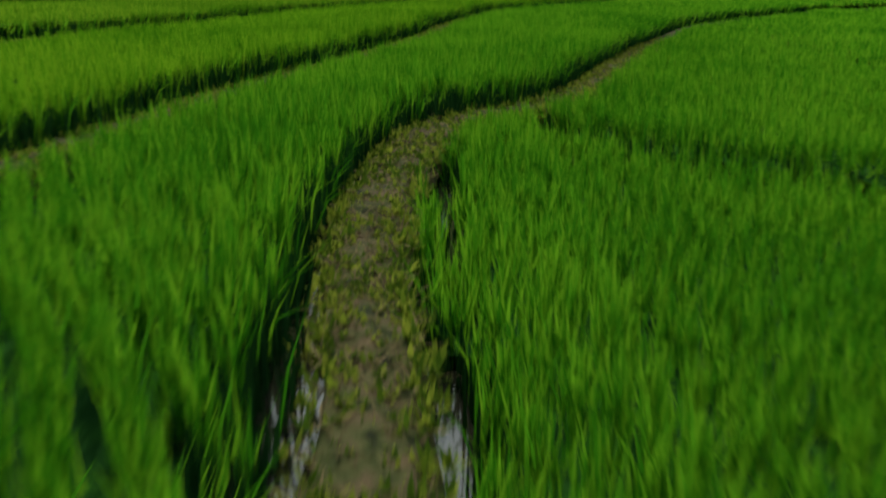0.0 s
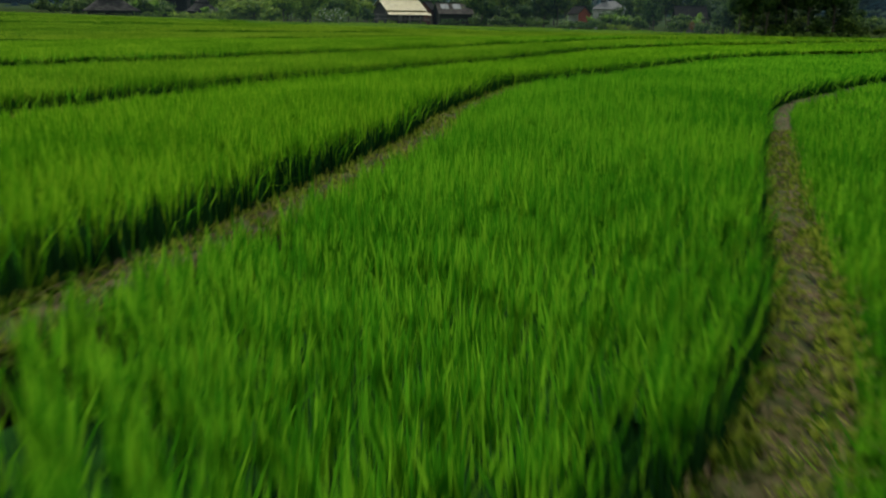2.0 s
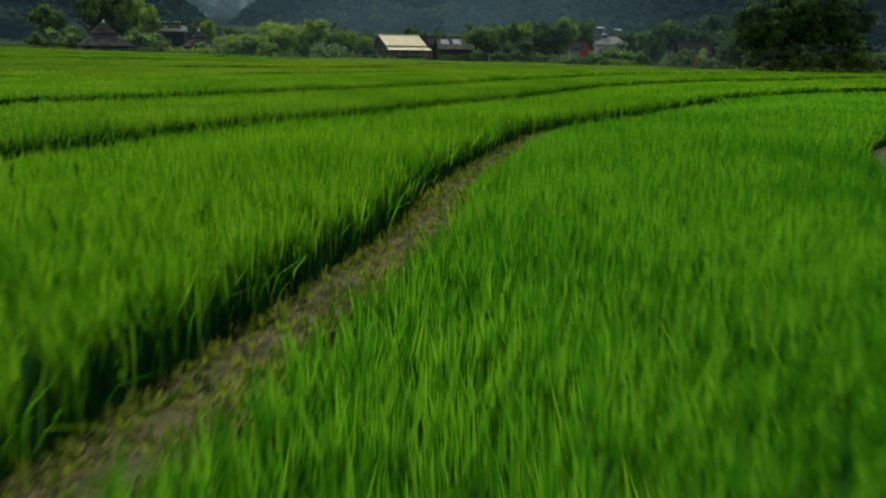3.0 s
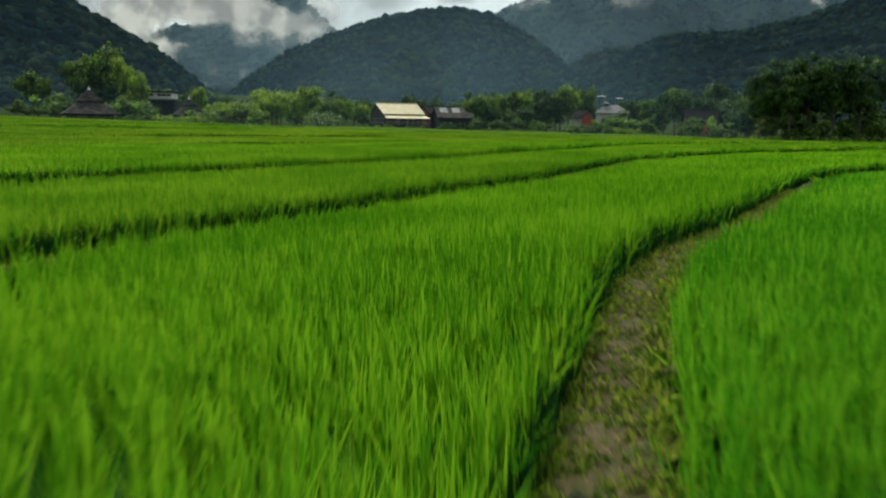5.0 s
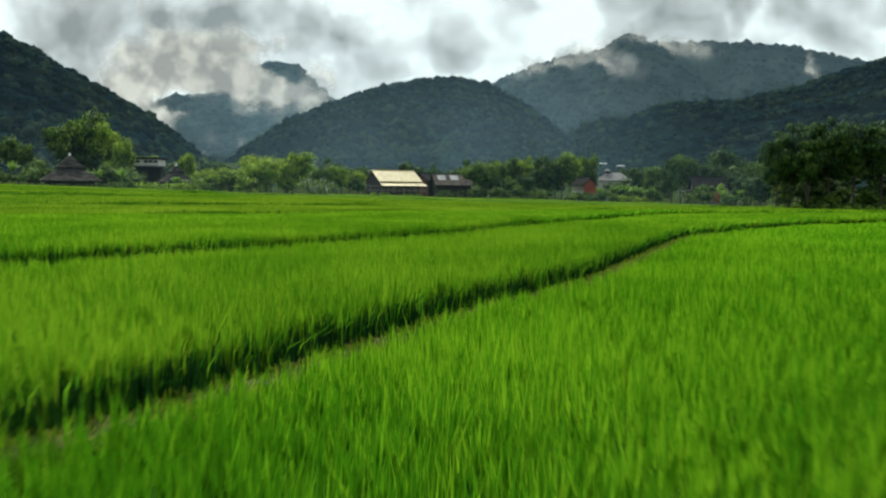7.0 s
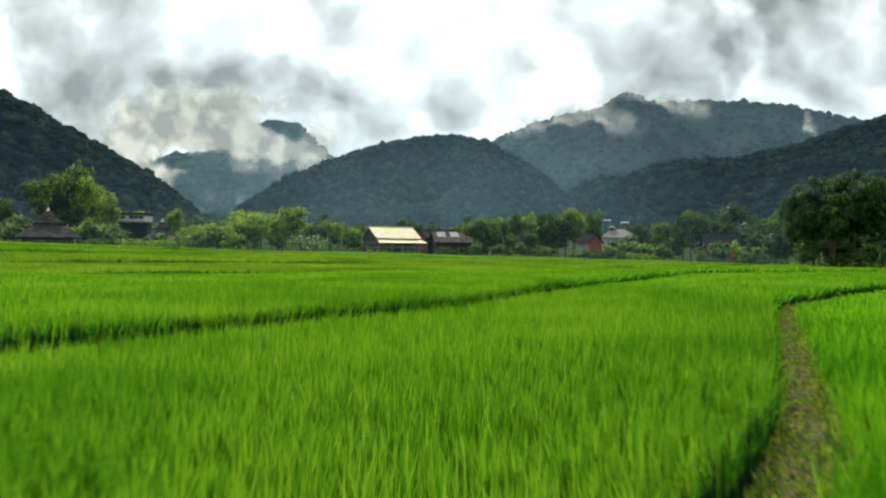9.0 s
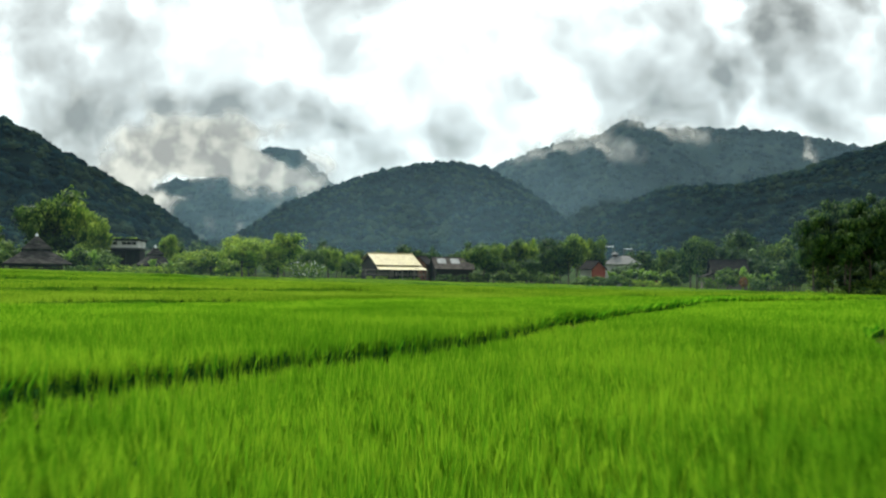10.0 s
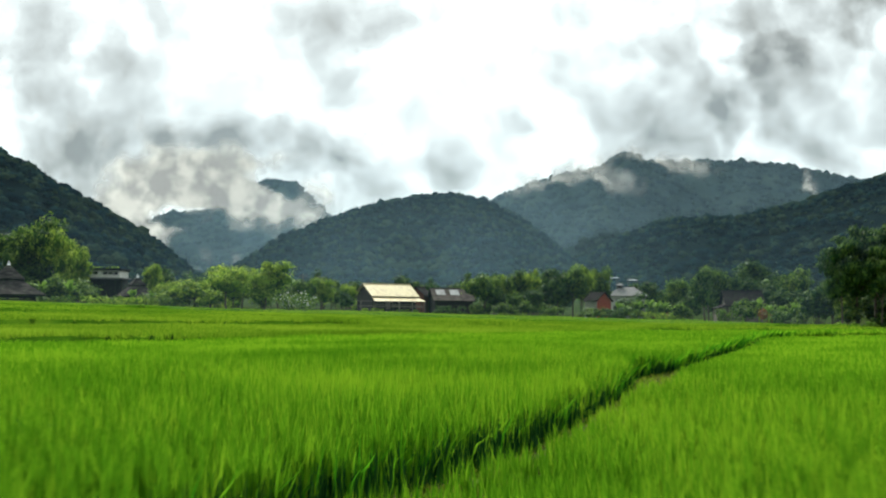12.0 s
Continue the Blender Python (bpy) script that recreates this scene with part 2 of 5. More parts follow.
def mist_and_haze_material(name, seed, cover, even, dense=0.0):
    """Thin cloud: lit white vapour whose density is noise that fades towards the rim of the sheet. even: a blue-tinted
    sheet that paints distance haze.
    """
    m = bpy.data.materials.new(name)
    m.use_nodes = True
    nt = m.node_tree
    nt.nodes.clear()
    n, ln = nt.nodes.new, nt.links.new
    co = n("ShaderNodeTexCoord")
    mp = n("ShaderNodeMapping")
    mp.inputs["Location"].default_value = (-0.5, -0.5, -0.5)
    ln(co.outputs["Generated"], mp.inputs[0])
    grad = n("ShaderNodeVectorMath")
    grad.operation = "MULTIPLY"
    ln(mp.outputs[0], grad.inputs[0])
    grad.inputs[1].default_value = (2, 0, 2)
    length = n("ShaderNodeVectorMath")
    length.operation = "LENGTH"
    ln(grad.outputs[0], length.inputs[0])
    rim = n("ShaderNodeMapRange")
    rim.interpolation_type = "SMOOTHSTEP"
    rim.inputs["From Min"].default_value, rim.inputs["From Max"].default_value = 1.0, 0.1
    ln(length.outputs["Value"], rim.inputs["Value"])
    noise_t = n("ShaderNodeTexNoise")
    noise_t.noise_dimensions = "4D"
    noise_t.inputs["W"].default_value = seed
    noise_t.inputs["Scale"].default_value, noise_t.inputs["Detail"].default_value = 0.045, 8.0
    noise_t.inputs["Roughness"].default_value = 0.55
    ln(co.outputs["Object"], noise_t.inputs["Vector"])
    body = n("ShaderNodeMapRange")
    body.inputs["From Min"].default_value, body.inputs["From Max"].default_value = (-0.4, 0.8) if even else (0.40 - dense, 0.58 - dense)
    ragged = n("ShaderNodeMath")
    ragged.operation = "MULTIPLY_ADD"
    ln(rim.outputs[0], ragged.inputs[0])
    ragged.inputs[1].default_value = 0.0 if even else 0.30
    eaten = n("ShaderNodeMath")
    eaten.operation = "MULTIPLY_ADD"
    ln(noise_t.outputs["Fac"], eaten.inputs[0])
    eaten.inputs[1].default_value, eaten.inputs[2].default_value = (1.0, 0.0) if even else (1.5, -0.45)
    ln(eaten.outputs[0], ragged.inputs[2])
    ln(ragged.outputs[0], body.inputs["Value"])
    a = n("ShaderNodeMath")
    a.operation = "MULTIPLY"
    ln(rim.outputs[0], a.inputs[0])
    ln(body.outputs[0], a.inputs[1])
    c = n("ShaderNodeMath")
    c.operation = "MULTIPLY"
    ln(a.outputs[0], c.inputs[0])
    c.inputs[1].default_value = cover
    d, t, mix = n("ShaderNodeBsdfDiffuse"), n("ShaderNodeBsdfTranslucent"), n("ShaderNodeMixShader")
    if not even:   # shading of cloud folds painted in as grey noise
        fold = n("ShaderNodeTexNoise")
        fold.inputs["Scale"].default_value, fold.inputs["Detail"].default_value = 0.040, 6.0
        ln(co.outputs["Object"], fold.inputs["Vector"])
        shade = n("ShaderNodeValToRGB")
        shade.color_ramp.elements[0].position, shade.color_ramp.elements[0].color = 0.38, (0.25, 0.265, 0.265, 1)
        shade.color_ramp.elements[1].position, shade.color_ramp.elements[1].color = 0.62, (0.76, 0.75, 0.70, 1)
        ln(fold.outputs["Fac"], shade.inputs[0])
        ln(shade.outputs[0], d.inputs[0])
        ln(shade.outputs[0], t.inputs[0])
    # even sheets carry the blue of distance haze in their colour
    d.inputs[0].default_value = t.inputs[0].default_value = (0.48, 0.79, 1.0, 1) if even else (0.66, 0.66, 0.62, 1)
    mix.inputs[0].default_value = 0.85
    ln(d.outputs[0], mix.inputs[1])
    ln(t.outputs[0], mix.inputs[2])
    clear, out_mix, out = n("ShaderNodeBsdfTransparent"), n("ShaderNodeMixShader"), n("ShaderNodeOutputMaterial")
    ln(c.outputs[0], out_mix.inputs[0])
    ln(clear.outputs[0], out_mix.inputs[1])
    ln(mix.outputs[0], out_mix.inputs[2])
    ln(out_mix.outputs[0], out.inputs[0])
    return m


def heap_material(name, heaps, seed):
    """Heaped vapour: ragged puffs (centre x, z, half width, half height, weight) in one sheet, their shade painted
    grey, deeper where they are thick.
    """
    m = bpy.data.materials.new(name)
    m.use_nodes = True
    nt = m.node_tree
    nt.nodes.clear()
    n, ln = nt.nodes.new, nt.links.new

    def noise(scale, detail, rough):
        t = n("ShaderNodeTexNoise")
        t.noise_dimensions = "4D"
        t.inputs["W"].default_value = seed
        t.inputs["Scale"].default_value, t.inputs["Detail"].default_value, t.inputs["Roughness"].default_value = scale, detail, rough
        ln(co.outputs["Object"], t.inputs["Vector"])
        return t

    def span(value, low, high, to_low=0.0, to_high=1.0, smooth=True):
        r = n("ShaderNodeMapRange")
        r.interpolation_type = "SMOOTHSTEP" if smooth else "LINEAR"
        r.inputs["From Min"].default_value, r.inputs["From Max"].default_value = low, high
        r.inputs["To Min"].default_value, r.inputs["To Max"].default_value = to_low, to_high
        ln(value, r.inputs["Value"])
        return r.outputs[0]

    def add(a, b):
        t = n("ShaderNodeMath")
        ln(a, t.inputs[0])
        ln(b, t.inputs[1])
        return t.outputs[0]

    co = n("ShaderNodeTexCoord")
    shift = n("ShaderNodeVectorMath")
    shift.operation = "MULTIPLY_ADD"
    ln(noise(0.03, 5.0, 0.55).outputs["Color"], shift.inputs[0])
    shift.inputs[1].default_value, shift.inputs[2].default_value = (44, 0, 40), (-22, 0, -20)
    moved = n("ShaderNodeVectorMath")
    ln(co.outputs["Object"], moved.inputs[0])
    ln(shift.outputs[0], moved.inputs[1])
    total = span(noise(0.05, 5.0, 0.5).outputs["Fac"], 0.3, 0.7, -0.27, 0.27, False)
    for cx, cz, rx, rz, weight in heaps:
        near = n("ShaderNodeVectorMath")
        near.operation = "MULTIPLY_ADD"
        ln(moved.outputs[0], near.inputs[0])
        near.inputs[1].default_value, near.inputs[2].default_value = (1 / rx, 0, 1 / rz), (-cx / rx, 0, -cz / rz)
        far = n("ShaderNodeVectorMath")
        far.operation = "LENGTH"
        ln(near.outputs[0], far.inputs[0])
        total = add(total, span(far.outputs["Value"], 1.35, 0.15, 0.0, weight))
    body = span(total, 0.02, 0.95)
    # cloud shading put into the colour: noise folds, darker with thickness
    fold = add(span(noise(0.045, 6.0, 0.5).outputs["Fac"], 0.35, 0.65, 0.0, 0.75), span(total, 0.4, 1.3, 0.3, 0.0))
    shade = n("ShaderNodeValToRGB")
    shade.color_ramp.elements[0].position, shade.color_ramp.elements[0].color = 0.1, (0.32, 0.325, 0.325, 1)
    shade.color_ramp.elements[1].position, shade.color_ramp.elements[1].color = 0.95, (0.68, 0.67, 0.63, 1)
    ln(fold, shade.inputs[0])
    d, t, mix = n("ShaderNodeBsdfDiffuse"), n("ShaderNodeBsdfTranslucent"), n("ShaderNodeMixShader")
    ln(shade.outputs[0], d.inputs[0])
    ln(shade.outputs[0], t.inputs[0])
    mix.inputs[0].default_value = 0.85
    ln(d.outputs[0], mix.inputs[1])
    ln(t.outputs[0], mix.inputs[2])
    clear, out_mix, out = n("ShaderNodeBsdfTransparent"), n("ShaderNodeMixShader"), n("ShaderNodeOutputMaterial")
    ln(body, out_mix.inputs[0])
    ln(clear.outputs[0], out_mix.inputs[1])
    ln(mix.outputs[0], out_mix.inputs[2])
    ln(out_mix.outputs[0], out.inputs[0])
    return m


# ------------------------------------------------------------------ small building tools
def link(name, bm, mat, parent=None, label="", smooth=False):
    me = bpy.data.meshes.new(name)
    if smooth:
        for f in bm.faces:
            f.smooth = True
    bm.to_mesh(me)
    bm.free()
    for m in (mat if isinstance(mat, (list, tuple)) else [mat]):
        me.materials.append(m)
    ob = new(name, me)
    if parent:
        ob.parent = parent
    if label:
        ob["label"] = label
    return ob


def part(name, bm, mat, parent, label="", smooth=False):
    return link(name, bm, mat, parent, label, smooth)


def arrays(name, verts, loops, starts, mat, smooth=False, slots=None):
    """A mesh object from numpy arrays of places, loop corners and face starts."""
    me = bpy.data.meshes.new(name)
    me.vertices.add(len(verts))
    me.vertices.foreach_set("co", np.ascontiguousarray(verts, dtype=np.float32).ravel())
    me.loops.add(len(loops))
    me.loops.foreach_set("vertex_index", np.ascontiguousarray(loops, dtype=np.int32))
    me.polygons.add(len(starts))
    me.polygons.foreach_set("loop_start", np.ascontiguousarray(starts, dtype=np.int32))
    if smooth:
        me.polygons.foreach_set("use_smooth", np.ones(len(starts), dtype=bool))
    if slots is not None:
        me.polygons.foreach_set("material_index", np.ascontiguousarray(slots, dtype=np.int32))
    me.update(calc_edges=True)
    for m in (mat if isinstance(mat, (list, tuple)) else [mat]):
        me.materials.append(m)
    return new(name, me)


def box(bm, centre, size, turn=0.0, bevel=0.0, tilt=0.0):
    m = pose(*centre, tilt, 0, turn) @ Matrix.Diagonal((*size, 1))
    made = bmesh.ops.create_cube(bm, size=1, matrix=m)["verts"]
    if bevel:
        edges = list({e for v in made for e in v.link_edges})
        bmesh.ops.bevel(bm, geom=edges, offset=bevel, segments=1, affect="EDGES")


def boxed(name, centre, size, mat, parent, bevel=0.02, label="", tilt=0.0, turn=0.0):
    bm = bmesh.new()
    box(bm, centre, size, turn, bevel, tilt)
    return part(name, bm, mat, parent, label)


def rod(bm, a, b, ra, rb, sides=7):
    a, b = Vector(a), Vector(b)
    d = b - a
    m = Matrix.Translation((a + b) / 2) @ d.to_track_quat("Z", "Y").to_matrix().to_4x4()
    bmesh.ops.create_cone(bm, segments=sides, radius1=ra, radius2=rb, depth=d.length, cap_ends=True, matrix=m)


def slab(bm, corners, thick):
    """A sheet of four corners, thick metres deep along its normal."""
    cs = [Vector(c) for c in corners]
    nrm = (cs[1] - cs[0]).cross(cs[2] - cs[1]).normalized() * thick
    top = [bm.verts.new(c) for c in cs]
    low = [bm.verts.new(c - nrm) for c in cs]
    k = len(cs)
    bm.faces.new(top)
    bm.faces.new(low[::-1])
    for i in range(k):
        bm.faces.new((top[i], low[i], low[(i + 1) % k], top[(i + 1) % k]))


def thing(name, at, label, category, group="", turn=0.0):
    ob = new(name)
    ob.matrix_world = pose(*at, 0, 0, turn)
    return tagged(ob, label, category, group)


# ------------------------------------------------------------------ lie of the land
def curve(points, step):
    """A smooth line through the points (Catmull-Rom), sampled about every step metres."""
    p = np.array(points, float)
    p = np.vstack([2 * p[0] - p[1], p, 2 * p[-1] - p[-2]])
    out = []
    for i in range(1, len(p) - 2):
        n = max(2, int(np.linalg.norm(p[i + 1] - p[i]) / step))
        t = (np.arange(n) / n)[:, None]
        a, b, c, d = p[i - 1], p[i], p[i + 1], p[i + 2]
        out.append(0.5 * (2 * b + (c - a) * t + (2 * a - 5 * b + 4 * c - d) * t ** 2 + (3 * b - a - 3 * c + d) * t ** 3))
    out.append(p[-2][None])
    return np.vstack(out)


BUNDS = {   # centre lines of the field bunds, near to far, with half width
    "first": ([(-0.2, -3), (-0.2, 2.3), (-0.35, 4.2), (-0.34, 5.9), (-0.10, 7.7), (0.38, 8.8), (1.13, 9.9), (1.83, 11.4), (2.50, 13.4), (3.38, 16.0),
               (4.48, 19.0), (6.75, 24.8), (9.35, 28.8), (12.7, 33.5), (16.7, 38.5), (26, 47), (46, 64)], 0.165),
    "second": ([(-5, -4), (-3.6, 1.5), (-2.95, 5.4), (-2.46, 8), (-1.76, 11), (-1.29, 12.3), (-0.94, 13.7), (-0.49, 15.6), (-0.14, 17.2), (0.13, 19.2),
                (0.63, 21.4), (1.26, 23.9), (2.06, 26.2), (3.05, 28.1), (4.12, 30.1), (6.16, 34.3), (7.75, 37.4), (9.6, 40.8), (12.7, 44.6), (21.4, 52.6), (44, 73)], 0.18),
    "third": ([(-12, 8), (-7.5, 17), (-4.9, 23.2), (-3.6, 26.4), (-2.5, 28.8), (-1.8, 29.9), (-1.1, 31.3), (-0.4, 32.9), (0.4, 34.7), (1.76, 37.3),
               (2.68, 39.4), (4.16, 43.4), (5.74, 47.6), (7.4, 51.6), (9.2, 54.4), (14.8, 61.6), (25, 72), (48, 93)], 0.14),
    "fourth": ([(-22, 18), (-12, 31.5), (-6.4, 39.2), (-3.4, 43.6), (-1.6, 46.4), (-0.3, 48.4), (0.8, 50.6), (2.5, 55.2), (3.2, 57.3),
                (4.8, 60.6), (7.5, 66.6), (10.3, 72.8), (12.8, 79), (17, 84), (32, 97), (62, 122)], 0.10),
    "fifth": ([(-44, 36), (-22, 55), (-10, 66.5), (-4.9, 70), (1, 76), (7, 84), (15, 93), (32, 108), (60, 130)], 0.13),
    "sixth": ([(-60, 56), (-30, 74), (-14, 84), (-4, 90), (2.7, 94), (10, 101), (22, 112), (50, 134)], 0.13),
    "seventh": ([(-70, 84), (-36, 98), (-16, 107), (-2, 114), (12, 124), (30, 137), (56, 156)], 0.13),
    "eighth": ([(-80, 112), (-40, 121), (-22, 127), (-6, 134), (10, 146), (30, 160), (54, 178)], 0.13),
    "ninth": ([(-80, 134), (-40, 142), (-18, 152), (4, 168), (24, 184), (40, 196)], 0.13),
}
LINES = {k: curve(p, 0.12 if k in ("first", "second", "third", "fourth") else 0.5) for k, (p, _) in BUNDS.items()}
ORDER = list(BUNDS)
SIDE_LINE = curve([(0.95, 9.35), (1.3, 8.88), (1.7, 8.50), (2.3, 8.10), (3.0, 7.68), (4.6, 6.8), (8, 5.2), (14, 2.8)], 0.15)


def line_x(name, y):
    """x of a bund's centre line at y, and the cosine by which a step in x is longer than the true distance."""
    c = LINES[name]
    x = np.interp(y, c[:, 1], c[:, 0])
    slope = np.interp(y, c[:-1, 1], np.diff(c[:, 0]) / np.maximum(np.diff(c[:, 1]), 1e-3))
    return x, 1 / np.sqrt(1 + slope ** 2)


def ground_z(x, y):
    """Height of the bund tops and the lie of the fields."""
    x, y = np.asarray(x, float), np.asarray(y, float)
    far = np.clip((y - 55) / 75, 0, 1)
    far = far * far * (3 - 2 * far)
    z = far * (0.05 - 0.024 * np.minimum(x, 5) - 0.009 * np.clip(x - 5, 0, 45))
    x2, k2 = line_x("second", y)
    z = z + 0.16 * np.exp(-((x - x2) * k2 / 3.5) ** 2) * np.exp(-np.maximum(y - 25, 0) / 6)
    z = z - 0.04 * np.clip(x - x2 - 1.5, 0, 12) * (1 - far)
    back = np.clip((y - 235) / 300, 0, 1)
    return z + 14 * back * back


def soft_noise(x, y, scale, seed=0.0):
    """A cheap smooth field of sums of waves, about -1 to 1."""
    x, y = x / scale, y / scale
    return (np.sin(x * 1.3 + 2.1 * np.sin(y * 0.7 + seed) + seed) + np.sin(y * 1.7 + 1.9 * np.sin(x * 0.9 - seed) + 2 * seed)
            + np.sin((x + y) * 2.3 + 1.3 * np.sin((x - y) * 1.9) + seed)) / 3


FLOOR = 0.13   # depth of the paddy floor below the bund tops


def far_step(x, y):
    """How far the step beside a far bund shows through the crop: in some stretches only."""
    return np.clip(0.32 + 1.2 * soft_noise(np.asarray(x, float), np.asarray(y, float) * 0.6, 6.0, 2.4), 0.0, 1.2)


def floor_z(x, y):
    """The paddy floors: each is level between its bunds, so it lies high beside the lower bund and low beside the upper one."""
    x, y = np.asarray(x, float), np.asarray(y, float)
    tall = [0.12] * 5 + [0.03 + 0.12 * far_step(x, y)] * 9
    edges = [line_x(ORDER[0], y)[0] + 9.0] + [line_x(name, y)[0] for name in ORDER]
    step = np.zeros(np.broadcast(x, y).shape)
    for k, (right, left) in enumerate(zip(edges, edges[1:])):
        wide = np.maximum(right - left, 0.4)
        inside = (x < right) & (x >= left)
        s = (0.5 - (right - x) / wide) * 2
        step = np.where(inside, s * np.where(s > 0, tall[k], tall[k + 1]), step)
    near_side = (x > 0.9) & (x < 14) & (y < np.interp(x, SIDE_LINE[:, 0], SIDE_LINE[:, 1])) & (x > line_x(ORDER[0], y)[0])
    return ground_z(x, y) - FLOOR + step - 0.18 * near_side


def sheet(name, gx, gy, gz, mat):
    """A mesh object over a grid of places."""
    rows, cols = gx.shape
    v = np.stack([gx, gy, gz], -1).reshape(-1, 3)
    i = (np.arange(rows - 1)[:, None] * cols + np.arange(cols - 1)).ravel()
    loops = np.stack([i, i + 1, i + 1 + cols, i + cols], 1).ravel()
    return arrays(name, v, loops, np.arange(len(i)) * 4, mat, True)


def build_ground():
    """One sheet from the fields to beyond the hills, and the water along the foot of the near bunds."""
    ys = np.concatenate([np.arange(-60, 0, 10), np.arange(0, 66, 0.4), np.arange(66, 240, 3), np.arange(240, 800, 40), np.arange(800, 4600, 400)])
    xs = np.concatenate([-np.geomspace(12, 2600, 40)[::-1], np.arange(-11.6, 11.7, 0.4), np.geomspace(12, 2600, 40)])
    gx, gy = np.meshgrid(xs, ys)
    low = np.minimum.reduce([floor_z(gx + dx, gy + dy) for dx, dy in ((0, 0), (0.35, 0), (-0.35, 0), (0, 0.35), (0, -0.35))])
    ob = sheet("ground", gx, gy, low - 0.04, MUD)
    tagged(ob, "dark muddy valley floor under the rice fields", "ground", kind="structure")
    for name in ORDER[:4]:
        c = LINES[name]
        c = c[(c[:, 1] > 0.5) & (np.abs(c[:, 0]) < 12)]
        d = np.gradient(c, axis=0)
        d /= np.linalg.norm(d, axis=1)[:, None]
        for s in (-1, 1):
            off = s * np.linspace(0.15, 0.42 if s > 0 else 0.58, 5)[None]
            gx, gy = c[:, 0:1] + d[:, 1:2] * off, c[:, 1:2] - d[:, 0:1] * off
            edge = floor_z(c[:, 0:1] + d[:, 1:2] * s * 0.3, c[:, 1:2] - d[:, 0:1] * s * 0.3)
            if s < 0:
                gx, gy = gx[:, ::-1], gy[:, ::-1]
            ob = sheet("water", gx, gy, edge + 0 * gx - 0.02, WATER)
            tagged(ob, "shallow dark water along the foot of a bund", "water", kind="structure")


def build_bund(line, half, name, label, seed, rounds=11, sunk=0.0):
    """An earth bank swept along its line, lumpy, with sides that go down into the paddies."""
    d = np.gradient(line, axis=0)
    d /= np.linalg.norm(d, axis=1)[:, None]
    side = np.stack([d[:, 1], -d[:, 0]], 1)
    across = np.linspace(-1, 1, rounds)
    s = np.arange(len(line))[:, None] * 0.12
    wide = half * (1 + 0.13 * soft_noise(s + 0 * across, 0 * s + seed, 0.5, seed) + 0.10 * soft_noise(s, 0 * s, 0.17, seed + 2))
    if name == "bund" and seed == 1.7 * 3:
        wide = wide * (1 + 2.0 * np.exp(-((line[:, 1:2] - 56.9) / 1.1) ** 2))
    off = across[None] * wide * 1.45
    shape = -np.clip((np.abs(across) - 0.60) / 0.40, 0, 1) ** 1.3 * (FLOOR + 0.07)
    px = line[:, 0:1] + side[:, 0:1] * off
    py = line[:, 1:2] + side[:, 1:2] * off
    pz = ground_z(px, py) + shape[None] + 0.018 * soft_noise(px, py, 0.11, seed) + 0.022 * soft_noise(px, py, 0.3, seed + 1)
    v = np.stack([px, py, pz], -1).reshape(-1, 3)
    n = len(line)
    i = (np.arange(n - 1)[:, None] * rounds + np.arange(rounds - 1)).ravel()
    loops = np.stack([i, i + 1, i + 1 + rounds, i + rounds], 1).ravel()
    ob = arrays(name, v - np.array([0, 0, sunk]), loops, np.arange(len(i)) * 4, SOIL, True)
    return tagged(ob, label, "field bund", "bunds between the paddies", "structure")


def blades(x, y, z, length, width, lean, head, rng, bend=0.35):
    """Grass blades of one quad and a tip: arrays of corners, loops and face starts."""
    n = len(x)
    dx, dy = np.cos(head), np.sin(head)
    face = rng.uniform(0, math.pi, n)
    wx, wy = np.cos(face) * width / 2, np.sin(face) * width / 2
    mid = 0.58 * length
    mo, to = mid * np.sin(lean), length * np.sin(lean * (1 + bend)) + length * bend * 0.25 * np.sin(lean) * 2
    mz, tz = mid * np.cos(lean), length * np.cos(lean * (1 + bend))
    v = np.empty((n, 5, 3), np.float32)
    v[:, 0] = np.stack([x - wx * 0.6, y - wy * 0.6, z], 1)
    v[:, 1] = np.stack([x + wx * 0.6, y + wy * 0.6, z], 1)
    v[:, 2] = np.stack([x + dx * mo + wx, y + dy * mo + wy, z + mz], 1)
    v[:, 3] = np.stack([x + dx * mo - wx, y + dy * mo - wy, z + mz], 1)
    v[:, 4] = np.stack([x + dx * to, y + dy * to, z + tz], 1)
    return v


def blade_faces(n, base=0):
    k = base + np.arange(n)[:, None] * 5
    loops = (k + np.array([0, 1, 2, 3, 3, 2, 4])).ravel()
    starts = (np.arange(n)[:, None] * 7 + np.array([0, 4])).ravel()
    return loops, starts


def plain_blades(x, y, z, length, width, lean, head, face):
    """Blades of one tapering piece each, for the parts of the fields that stay far off."""
    wx, wy = np.cos(face) * width / 2, np.sin(face) * width / 2
    out = length * np.sin(lean)
    return np.stack([np.stack([x - wx, y - wy, z], 1), np.stack([x + wx, y + wy, z], 1),
                     np.stack([x + np.cos(head) * out, y + np.sin(head) * out, z + length * np.cos(lean)], 1)], 1)


def gap_half(name, y):
    """How far from a bund's middle the crop begins."""
    y = np.asarray(y, float)
    if name == "first":
        return np.interp(y, [4.4, 5.2, 7.5, 9, 14, 20], [0.29, 0.245, 0.22, 0.185, 0.18, 0.165])
    if name == "second":
        return np.interp(y, [20, 23, 27, 29], [0.17, 0.185, 0.185, 0.165])
    if name not in ("third", "fourth"):   # far bunds are half grown over
        return 0.15 * far_step(line_x(name, y)[0], y)
    if name == "fourth":   # a bare widening where the bund bends
        return 0.13 + 0.25 * np.exp(-((y - 56.9) / 1.1) ** 2)
    return np.interp(y, [34, 37], [0.165, 0.185])


